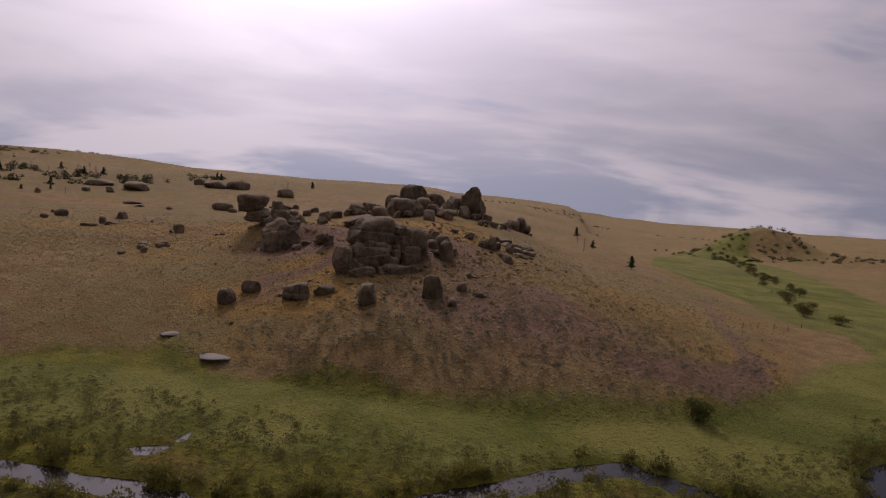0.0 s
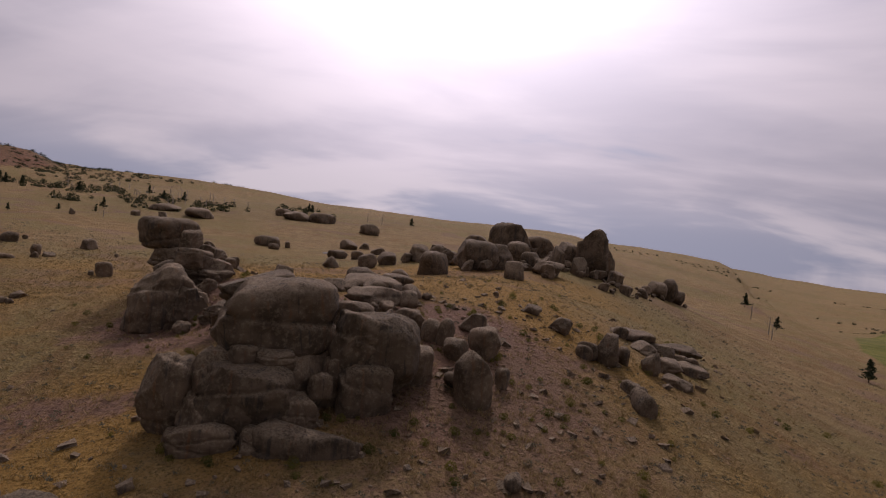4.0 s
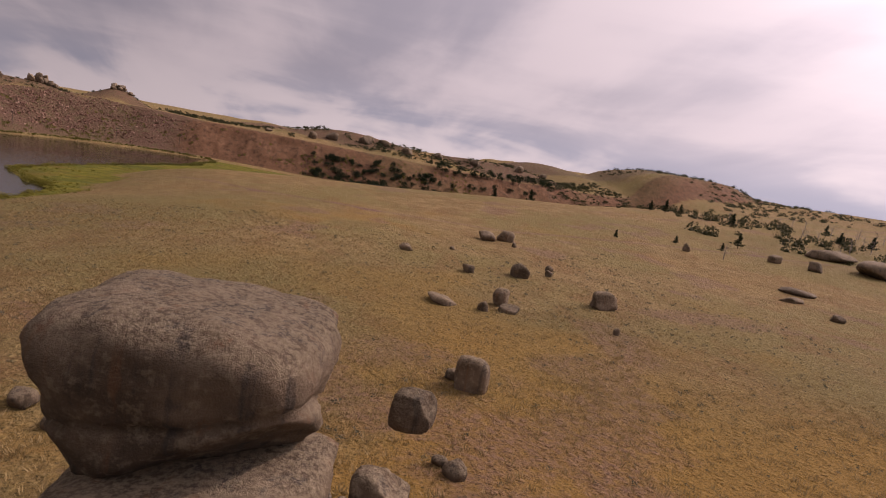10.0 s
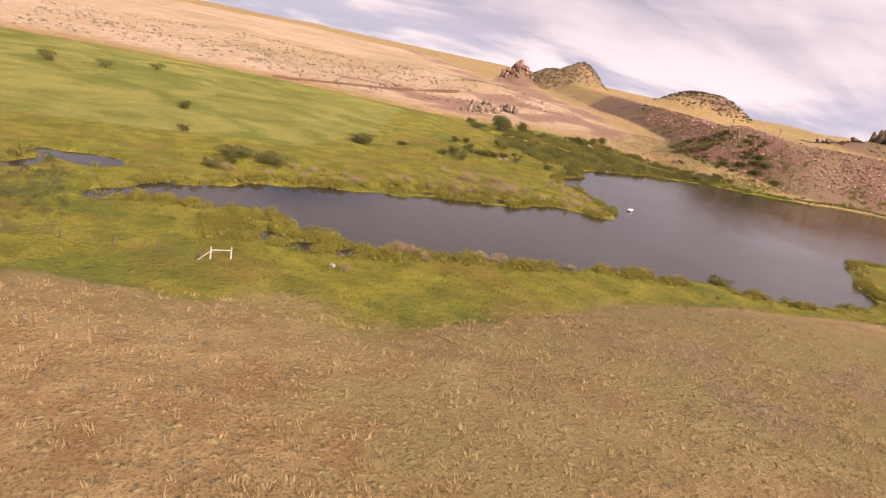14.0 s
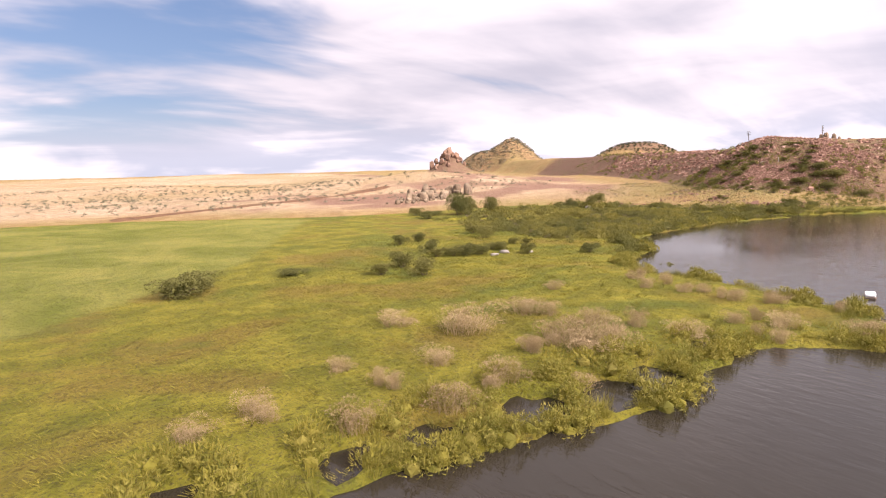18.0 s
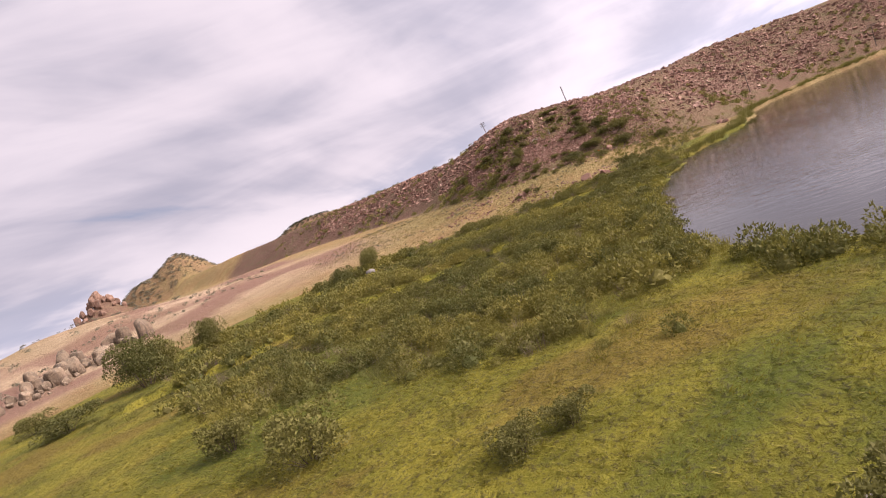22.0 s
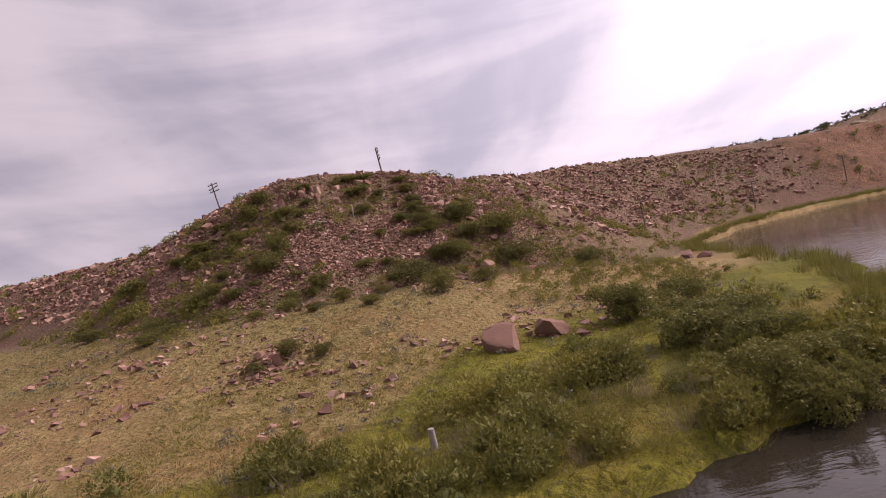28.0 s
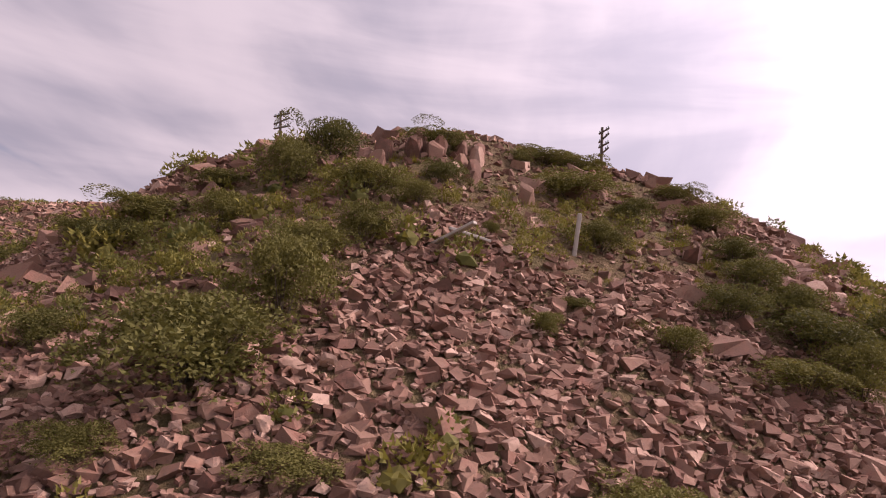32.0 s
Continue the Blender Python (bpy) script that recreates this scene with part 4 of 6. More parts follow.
def bark_material(name, a, c2):
    m, nt, b = material(name, 0.9, 0.1)
    p = coords(nt)
    n = noise_(nt, p, 6.0, 5, 0.7)
    link(nt, mix_(nt, n, a, c2), b.inputs["Base Color"])
    relief(nt, b, n, 0.6, 0.03)
    return m


def leaf_cloud(r, n, rx, rz, leaf, lumps=7, thin=0.38, core=1):
    """A dense mass of twigs in several lumps, covered with small pointed leaves; uneven, with gaps."""
    c = r.normal(size=(lumps, 3)) * (0.5 * rx, 0.5 * rx, 0.22 * rz) + (0, 0, 0.5 * rz)
    c[:, 2] = np.clip(c[:, 2], 0.22 * rz, 0.75 * rz)
    s = r.uniform(0.32, 0.58, lumps)
    k = r.integers(0, lumps, n)
    d = r.normal(size=(n, 3))
    d /= np.linalg.norm(d, axis=1)[:, None]
    d[:, 2] = np.where(r.random(n) < 0.75, np.abs(d[:, 2]), d[:, 2])
    p = c[k] + d * s[k][:, None] * np.array([rx, rx, rz * 0.75]) * r.uniform(0.7, 1.08, n)[:, None] ** 0.5
    p[:, 2] = np.maximum(p[:, 2], 0.03)
    up = 0.55 * d + r.normal(size=(n, 3)) * 0.55 + (0, 0, 0.45)
    up /= np.linalg.norm(up, axis=1)[:, None]
    side = np.cross(up, d + 0.45 * r.normal(size=(n, 3)))
    side /= np.linalg.norm(side, axis=1)[:, None] + 1e-9
    L, W = leaf * r.uniform(0.7, 1.5, n)[:, None], leaf * thin * r.uniform(0.8, 1.4, n)[:, None]
    v, f = [np.stack([p - side * W, p + side * W, p + up * L], 1).reshape(-1, 3)], [np.arange(3 * n).reshape(n, 3)]
    if core:
        iv, tri_ = ICO[core]
        for j in range(lumps):
            q = iv * (1 + 0.22 * r.uniform(-1, 1, len(iv)))[:, None] * s[j] * np.array([rx, rx, rz * 0.75]) * 0.55 + c[j]
            q[:, 2] = np.maximum(q[:, 2], -0.05)
            f.append(tri_ + sum(len(w) for w in v))
            v.append(q)
    return np.concatenate(v), np.concatenate(f)


def dome_bush(r, n, leaf, thin=0.34, tall=0.66, core=1):
    """A single rounded, lumpy mound of foliage: a dense inner mass with leaves along its surface."""
    d = r.normal(size=(n, 3))
    d /= np.linalg.norm(d, axis=1)[:, None]
    d[:, 2] = np.abs(d[:, 2])
    off = r.uniform(-20, 20, 3)
    swell = 1 + 0.28 * fbm3(d * 1.2 + off, 0.7, 2, 5)
    p = d * swell[:, None] * np.array([0.5, 0.5, tall]) * r.uniform(0.72, 1.05, n)[:, None] ** 0.6
    up = 0.6 * d + r.normal(size=(n, 3)) * 0.5 + (0, 0, 0.5)
    up /= np.linalg.norm(up, axis=1)[:, None]
    side = np.cross(up, d + 0.35 * r.normal(size=(n, 3)))
    side /= np.linalg.norm(side, axis=1)[:, None] + 1e-9
    L, W = leaf * r.uniform(0.7, 1.5, n)[:, None], leaf * thin * r.uniform(0.8, 1.3, n)[:, None]
    iv, tri_ = ICO[core]
    q = iv * (1 + 0.28 * fbm3(iv * 1.2 + off, 0.7, 2, 5) + 0.1 * r.normal(size=len(iv)))[:, None] * np.array([0.5, 0.5, tall]) * 0.5
    tri_ = tri_[(q[tri_][:, :, 2] > -0.02).any(1)]
    q[:, 2] = np.maximum(q[:, 2], -0.08)
    return np.concatenate([np.stack([p - side * W, p + side * W, p + up * L], 1).reshape(-1, 3), q]), np.concatenate([np.arange(3 * n).reshape(n, 3), tri_ + 3 * n])


def tuft(r, n, spread, tall, wide, droop=0.35, wind=0.0, bent=False):
    """Blades of grass, each a bent quad; wind lays them over towards +x."""
    a = r.uniform(0, 2 * np.pi, n)
    q = spread * np.sqrt(r.random(n))
    p = np.stack([np.cos(a) * q, np.sin(a) * q, np.full(n, -0.05)], -1)
    lean = np.stack([np.cos(a), np.sin(a), np.zeros(n)], -1) * (droop * tall * r.uniform(0.2, 1.3, n))[:, None] + r.normal(size=(n, 3)) * (0.12 * tall, 0.12 * tall, 0)
    lean = lean + np.array([wind * tall, 0, 0]) * r.uniform(0.5, 1.2, n)[:, None]
    t = tall * r.uniform(0.55, 1.1, n)[:, None]
    side = np.stack([-np.sin(a + r.normal(size=n)), np.cos(a), np.zeros(n)], -1) * wide
    z = np.array([0, 0, 1.0])
    mid = p + lean * 0.35 + z * t * 0.62
    tip = p + lean + z * t * (1 - 0.25 * droop - 0.3 * wind)
    if not bent:
        return np.stack([p - side * 0.7, p + side * 0.7, tip], 1).reshape(-1, 3), np.arange(3 * n).reshape(n, 3)
    v = np.stack([p - side * 0.5, p + side * 0.5, mid + side * 0.45, tip], 1).reshape(-1, 3)
    return v, np.arange(4 * n).reshape(n, 4)


def scatter(name, label, category, shapes, pts, size, mat, seed, flat=1.0, sink=0.0, swing=np.pi, tone=None):
    """Many plants or stones in one mesh: template shapes set at points with a turn, size and tone of their own."""
    r = np.random.default_rng(seed)
    pick_ = r.integers(0, len(shapes), len(pts))
    vs, fs, tones, at = [], [], [], 0
    zs = height(pts[:, 0], pts[:, 1]) - sink
    for k, (sv, sf) in enumerate(shapes):
        i = np.nonzero(pick_ == k)[0]
        if not len(i):
            continue
        a, s = r.uniform(-swing, swing, len(i)), size[i]
        c, sn = np.cos(a)[:, None] * s[:, None], np.sin(a)[:, None] * s[:, None]
        x = c * sv[None, :, 0] - sn * sv[None, :, 1] + pts[i, 0][:, None]
        y = sn * sv[None, :, 0] + c * sv[None, :, 1] + pts[i, 1][:, None]
        z = sv[None, :, 2] * s[:, None] * flat + zs[i][:, None]
        vs.append(np.stack([x, y, z], -1).reshape(-1, 3))
        fs.append((sf[None] + (np.arange(len(i)) * len(sv))[:, None, None] + at).reshape(-1, sf.shape[1]))
        tones.append(np.repeat(r.random(len(i)) if tone is None else tone[i], len(sv)))
        at += len(i) * len(sv)
    me = bpy.data.meshes.new(name)
    fill_mesh(me, np.concatenate(vs), np.concatenate(fs), False)
    tn = me.attributes.new("tone", "FLOAT", "POINT")
    tn.data.foreach_set("value", np.concatenate(tones).astype(np.float32))
    me.materials.append(mat)
    return tagged(new(name, me), label, category, kind="stuff")


def strew(n, x0, x1, y0, y1, keep, seed):
    r = np.random.default_rng(seed)
    p = np.stack([r.uniform(x0, x1, n), r.uniform(y0, y1, n)], -1)
    return p[r.random(n) < keep(p[:, 0], p[:, 1])]


WILLOW = foliage_material("willow_leaves", (0.075, 0.088, 0.018), (0.18, 0.165, 0.034), (0.22, 0.20, 0.07), True)
WILLOW_MASS = foliage_material("marsh_shrub_leaves", (0.058, 0.078, 0.015), (0.25, 0.215, 0.034), (0.26, 0.225, 0.07))
TWIG = foliage_material("dead_twigs", (0.10, 0.075, 0.045), (0.24, 0.185, 0.12), (0.28, 0.22, 0.15))
SEDGE = foliage_material("sedge_blades", (0.135, 0.14, 0.016), (0.27, 0.23, 0.027), (0.29, 0.24, 0.05))
REED = foliage_material("dry_reed_blades", (0.24, 0.165, 0.075), (0.42, 0.31, 0.155), (0.52, 0.40, 0.23), True)
CATTAIL = foliage_material("shore_grass_blades", (0.08, 0.105, 0.016), (0.27, 0.235, 0.03), (0.30, 0.25, 0.06))
SAGE = foliage_material("sagebrush_leaves", (0.10, 0.10, 0.058), (0.21, 0.195, 0.125), (0.29, 0.26, 0.18))
BOG = foliage_material("bog_willow_leaves", (0.06, 0.075, 0.018), (0.20, 0.18, 0.055), (0.24, 0.21, 0.09))
BENCH = foliage_material("bench_grass_blades", (0.15, 0.135, 0.04), (0.29, 0.24, 0.08), (0.36, 0.28, 0.13))
STRAW = foliage_material("dry_grass_blades", (0.27, 0.185, 0.075), (0.45, 0.325, 0.14), (0.52, 0.38, 0.19))
PINE = foliage_material("pine_needles", (0.012, 0.022, 0.010), (0.030, 0.045, 0.018), (0.05, 0.065, 0.028), True)
PINE_MASS = foliage_material("juniper_scrub_leaves", (0.025, 0.034, 0.013), (0.075, 0.078, 0.03), (0.10, 0.095, 0.045))
KNOB = foliage_material("brush_leaves", (0.06, 0.066, 0.014), (0.16, 0.145, 0.03), (0.21, 0.185, 0.055), True)
BARK, DEADWOOD = bark_material("bark", (0.05, 0.036, 0.026), (0.12, 0.09, 0.065)), bark_material("grey_deadwood", (0.16, 0.135, 0.11), (0.34, 0.30, 0.26))


def stick(verts, faces, a, b, ra, rb, sides=5):
    a, b = np.array(a, float), np.array(b, float)
    w = (b - a) / (np.linalg.norm(b - a) + 1e-9)
    u = np.cross(w, (0.3, 0.9, 0.2))
    u /= np.linalg.norm(u)
    v = np.cross(w, u)
    k = len(verts)
    for c, r in ((a, ra), (b, rb)):
        for i in range(sides):
            t = 2 * math.pi * i / sides
            verts.append(c + r * (math.cos(t) * u + math.sin(t) * v))
    for i in range(sides):
        j = (i + 1) % sides
        faces.append((k + i, k + j, k + sides + j, k + sides + i))


def sticks_mesh(name, rods, mat, sides=5):
    vs, fs = [], []
    for rod in rods:
        stick(vs, fs, *rod, sides=sides)
    me = bpy.data.meshes.new(name)
    fill_mesh(me, np.array(vs), np.array(fs))
    me.materials.append(mat)
    return me


def leaf_mesh(name, shape, mat):
    me = bpy.data.meshes.new(name)
    fill_mesh(me, *shape, False)
    me.materials.append(mat)
    return me


def shrub_kind(name, label, seed, mat, n, leaf, lumps, group, rx=0.5, rz=0.9):
    """A shrub about 1 m across, to be copied and scaled."""
    r = np.random.default_rng(seed)
    top = base(name, label, "shrub", pose(0, 0, 0), group)
    part("foliage", leaf_mesh("foliage", leaf_cloud(r, n, rx, rz, leaf, lumps, 0.42, 0), mat), mat, top)
    rods = []
    for _ in range(9):
        a = r.uniform(0, 6.28)
        q = r.uniform(0.1, 0.42)
        rods.append(((0.05 * math.cos(a), 0.05 * math.sin(a), -0.1), (q * math.cos(a), q * math.sin(a), r.uniform(0.3, 0.75)), 0.014, 0.005))
    part("stem", sticks_mesh("stem", rods, BARK, 4), BARK, top)
    return top


def tussock_kind(name, label, seed, mat, n, group, tall=0.9):
    r = np.random.default_rng(seed)
    top = base(name, label, "grass clump", pose(0, 0, 0), group)
    part("crown", leaf_mesh("crown", leaf_cloud(r, n, 0.5, tall, 0.075, 12, 0.10, 0), mat), mat, top)
    part("plume", leaf_mesh("plume", tuft(r, 260, 0.42, tall * 1.15, 0.006, 0.16), mat), mat, top)
    return top


def plant(kinds, rows, seed, squash=1.0):
    """Set copies of the kinds at rows of x, y, width, height."""
    r = np.random.default_rng(seed)
    first = {id(k): True for k in kinds}
    for x, y, w, h in rows:
        k = kinds[r.integers(0, len(kinds))]
        m = pose(x, y, height1(x, y) - 0.03, 0, 0, r.uniform(0, 360)) @ Matrix.Diagonal((w, w, h * squash, 1))
        if first[id(k)]:
            k.matrix_basis = m
            first[id(k)] = False
        else:
            o = copy_thing(k, m)
            o.scale = (w, w, h * squash)
    for k in kinds:
        if first[id(k)]:
            for c in list(k.children):
                bpy.data.objects.remove(c)
            bpy.data.objects.remove(k)


MEADOW_BUSH = [(-138.1, -22.0, 5.4, 2.4), (-140.5, -24.5, 3.4, 2.0), (-178.0, -41.3, 2.3, 1.9), (-183.0, -42.4, 2.1, 1.8), (-177.3, -29.8, 2.6, 2.1), (-174.9, -25.0, 2.5, 1.4), (-166.3, -20.8, 3.0, 2.3), (-161.1, -17.5, 2.2, 1.7),
               (-165.2, -13.5, 3.1, 2.3), (-187.2, -18.2, 1.9, 1.6), (-186.0, -25.0, 2.1, 1.3), (-186.7, -23.3, 1.8, 1.4), (-193.0, -27.6, 1.7, 1.2), (-194.3, -26.0, 1.4, 1.1), (-195.5, -38.5, 3.1, 2.3), (-198.9, -46.8, 2.6, 2.0),
               (-179.5, -23.4, 3.0, 1.9), (-181.5, -22.4, 2.4, 1.6), (-177.4, -24.0, 2.4, 1.5), (-152.1, -26.2, 3.0, 1.0), (-217.2, -97.2, 3.6, 2.2), (-213.4, -84.8, 4.9, 2.2)]
SHORE_BUSH = [(-99.7, 9.6, 4.6, 2.2), (-102.3, 8.0, 4.5, 1.7), (-107.1, 12.6, 5.0, 2.0), (-99.2, 14.7, 2.2, 1.6), (-95.1, 18.9, 2.5, 1.6), (-93.2, -9.9, 1.9, 1.5), (-96.2, -39.1, 3.1, 2.0), (-196.2, 0.2, 1.9, 1.6), (-196.6, 2.1, 1.7, 1.4),
              (-196.5, 3.9, 1.6, 1.4), (-195.2, -12.8, 2.3, 1.4), (-299.5, -31.2, 2.9, 2.5), (-290.5, -30.4, 3.6, 2.2), (-293.0, -28.6, 3.2, 2.0), (-287.4, -29.6, 3.0, 1.9), (-302.0, -26.0, 2.6, 1.8), (-282.2, -32.1, 2.0, 1.6), (-281.0, -31.7, 2.0, 1.8), (-281.7, -30.2, 1.9, 1.9), (-284.2, -30.0, 2.0, 1.3), (-300.6, -30.6, 3.1, 2.3), (-284.0, -28.8, 2.3, 1.3), (33.7, 70.6, 3.3, 2.8), (-171.0, 68.5, 3.4, 1.6)]
BIG_BUSH = [(-225.5, -87.0, 6.2, 6.4), (-229.5, -88.5, 5.4, 5.4), (-239.5, -90.0, 4.4, 5.0), (-267.0, -82.6, 4.4, 4.8), (-285.8, -87.0, 3.6, 3.6), (-273.8, -80.0, 3.2, 3.8)]
DRY_CLUMP = [(-153.4, 10.3, 4.6, 2.4), (-157.6, 17.2, 3.4, 2.2), (-159.1, 20.6, 2.4, 2.4), (-163.3, 15.7, 2.7, 1.5), (-156.7, 20.3, 3.6, 1.6), (-161.6, 9.1, 3.6, 1.6), (-162.5, 11.1, 2.0, 1.5), (-171.3, 3.0, 1.7, 1.2), (-148.5, 21.0, 2.6, 1.5), (-143.2, 22.4, 2.6, 1.5),
             (-137.5, 21.5, 2.2, 1.4), (-147.0, 16.0, 2.4, 1.2), (-166.0, 22.5, 2.8, 1.4), (-150.2, 5.0, 3.2, 1.4), (-134.0, 16.5, 2.0, 1.2), (-174.0, 26.0, 2.6, 1.3), (-141.0, 13.0, 1.7, 1.1), (-176.5, 31.0, 2.4, 1.4)]
NEAR_REED = [(-112.6, 56.6, 2.0, 1.6), (-114.4, 56.9, 2.2, 1.8), (-116.2, 57.2, 2.0, 1.6), (-118.6, 57.2, 1.8, 1.5), (-121.4, 57.6, 2.2, 1.7), (-127.5, 58.8, 2.4, 1.6), (-130.2, 59.6, 2.2, 1.6), (-133.8, 60.4, 2.0, 1.5), (-138.8, 61.3, 1.9, 1.6),
             (-142.6, 62.0, 2.1, 1.4), (-148.8, 62.8, 2.0, 1.3), (-155.6, 64.8, 2.0, 1.4), (-117.4, 60.3, 1.6, 1.4), (-106.2, 58.0, 1.8, 1.2), (-104.5, 64.5, 1.2, 1.3), (-160.5, 68.2, 2.0, 1.3)]
willows = [shrub_kind("willow_bush", "rounded green willow bush on wet meadow", 20 + k, WILLOW, 3600, 0.05, 18, "willow bushes") for k in range(3)]
plant(willows, MEADOW_BUSH + SHORE_BUSH, 31)
tall = [shrub_kind("willow_tree", "tall pale-green willow thicket beside the creek", 40 + k, WILLOW, 7000, 0.034, 26, "tall willows") for k in range(2)]
plant(tall, BIG_BUSH, 32)
dry = [tussock_kind("dry_clump", "rust-brown dry grass clump in green marsh", 50 + k, REED, 1500, "dry clumps", 0.8) for k in range(3)]
r2 = np.random.default_rng(22)
for _ in range(400):
    x, y = r2.uniform(-186, -92), r2.uniform(-2, 28)
    d = -float(inside(np.array([x]), np.array([y]), POND)[0])
    if 0.8 < d < 9 and len(DRY_CLUMP) < 60:
        DRY_CLUMP.append((x, y, r2.uniform(0.9, 2.2), r2.uniform(0.9, 1.6)))
plant(dry, DRY_CLUMP + NEAR_REED, 33)

KNOB_BUSH = [(-322.7, -59.0, 3.3, 2.4), (-325.5, -58.3, 2.1, 2.4), (-328.1, -58.7, 1.9, 1.4), (-329.5, -57.6, 1.7, 1.7), (-337.6, -63.9, 2.5, 2.5), (-339.7, -62.8, 2.7, 2.7), (-333.4, -58.8, 2.3, 1.4), (-332.9, -56.6, 1.3, 1.1), (-335.5, -56.2, 1.5, 1.2),
             (-336.5, -70.1, 3.3, 1.5), (-333.9, -64.9, 2.0, 1.8), (-338.8, -68.2, 2.2, 1.2), (-336.3, -73.5, 1.9, 1.3), (-334.5, -70.1, 2.3, 1.4), (-339.4, -57.0, 2.6, 1.1), (-343.6, -51.9, 2.6, 1.0), (-344.7, -49.6, 2.7, 1.0), (-339.8, -50.4, 3.4, 1.7)]
SIDE_BUSH = [(-334.2, -49.5, 1.8, 1.4), (-344.3, -44.6, 2.3, 1.1), (-341.1, -43.9, 2.7, 1.5), (-337.6, -43.4, 1.9, 1.4), (-335.3, -43.4, 2.3, 1.6), (-332.4, -45.1, 2.0, 1.5), (-334.1, -42.4, 2.2, 1.6), (-332.2, -42.4, 2.7, 1.8), (-330.8, -41.7, 2.0, 2.0),
             (-329.9, -43.7, 2.2, 1.2), (-328.9, -47.6, 1.4, 1.1), (-327.6, -51.5, 0.8, 0.8), (-329.2, -50.6, 0.7, 0.5), (-339.0, -47.5, 1.7, 1.4), (-341.8, -53.1, 1.2, 0.9), (-332.1, -53.6, 0.6, 0.6), (-321.2, -56.1, 1.6, 0.7), (-320.9, -60.1, 1.3, 0.8), (-324.4, -64.2, 1.6, 1.1)]
LOW_BUSH = [(-319.8, -44.7, 4.0, 2.6), (-318.7, -53.5, 2.3, 1.7), (-323.2, -49.4, 2.0, 1.1), (-314.0, -55.7, 1.8, 1.3), (-321.4, -65.9, 2.5, 1.4), (-319.6, -62.1, 2.1, 1.4), (-315.6, -62.1, 2.1, 1.3), (-312.0, -53.1, 1.5, 0.8), (-313.7, -50.8, 1.3, 1.3),
            (-317.7, -54.0, 1.1, 1.1), (-316.4, -55.6, 1.1, 1.7), (-324.0, -47.1, 1.4, 1.2), (-334.2, -38.3, 3.8, 2.7), (-326.0, -41.6, 2.6, 2.1), (-326.6, -39.6, 3.0, 2.4), (-331.0, -37.2, 3.8, 2.2), (-333.6, -33.3, 4.6, 3.2), (-328.4, -33.2, 4.1, 2.8)]
TOE_BUSH = [(-320.6, -42.0, 1.9, 1.3), (-317.7, -51.4, 1.3, 1.1), (-312.9, -58.3, 1.4, 1.0), (-322.0, -64.4, 2.2, 1.3), (-322.1, -46.4, 1.5, 0.9), (-313.5, -42.1, 2.1, 2.0), (-318.0, -37.9, 2.4, 1.5), (-311.6, -48.3, 1.6, 1.0), (-313.6, -67.8, 2.4, 1.2),
            (-325.7, -79.6, 2.8, 1.6), (-319.7, -69.5, 2.8, 1.6), (-336.9, -79.5, 3.6, 2.2), (-302.4, -53.4, 1.5, 1.4), (-300.8, -55.4, 1.1, 0.9), (-301.2, -51.0, 1.4, 1.0), (-330.4, -24.5, 3.6, 2.4), (-315.0, -66.0, 2.0, 1.1), (-316.4, -47.4, 1.4, 0.9)]
brush = [shrub_kind("brush_shrub", "dark green brush shrub rooted among talus rocks", 60 + k, KNOB, 7600, 0.034, 24, "shrubs on the talus", rx=0.52, rz=0.85) for k in range(4)]
plant(brush, KNOB_BUSH + SIDE_BUSH + LOW_BUSH + TOE_BUSH, 34, 0.92)


def path_gap(x, y):
    return along(x, y, [(-96, 100), (-108, 79), (-125, 48), (-142, 17), (-161, -8), (-183, -24), (-205, -34), (-226, -41), (-255, -44), (-282, -43), (-311, -52)])


def pond_gap(x, y):
    return -inside(x + 3.5 * fbm(x, y, 14, 3, 3), y + 3.5 * fbm(x, y, 14, 3, 9), POND) + 1.5 * fbm(x, y, 4.0, 2, 11)


def dry_land(x, y):
    return height(x, y) > 0.08


def thicket(x, y):
    core = inside(x, y, [(-199, -26), (-212, -20), (-228, -23), (-255, -24), (-283, -20), (-300, -22), (-294, -33), (-288, -45), (-285, -62), (-276, -92), (-246, -96), (-226, -84), (-206, -58)])
    clear_ = step(2.7, 3.7, along(x, y, CREEK_B)) * step(3.0, 4.4, along(x, y, CREEK_A)) * step(3.0, 4.2, along(x - 2.4, y - 0.8, CREEK_B)) * step(3.4, 5.0, along(x - 2.4, y, CREEK_A))
    for px, py, pr in BOG_POOLS:
        clear_ = clear_ * step(pr, pr + 0.6, np.hypot(x - px, y - py))
    clear_ = clear_ * (1 - 0.8 * bump(x, y, -212.5, -33, 5.5, 4.5))
    return 0.9 * step(-2, 5, core + 5 * fbm(x, y, 10, 3, 120)) * dry_land(x, y) * clear_


r9 = np.random.default_rng(77)
near_shapes = [dome_bush(r9, 600, 0.068, 0.33, 0.6) for _ in range(8)]
side_shapes = [dome_bush(r9, 300, 0.092, 0.33, 0.6) for _ in range(6)]
far_shapes = [dome_bush(r9, 105, 0.14, 0.34, 0.62) for _ in range(5)]


def marsh_tone(p, spread):
    return np.clip(0.36 + 1.3 * fbm(p[:, 0], p[:, 1], 7, 3, 122) + spread * r9.normal(size=len(p)), 0, 1)


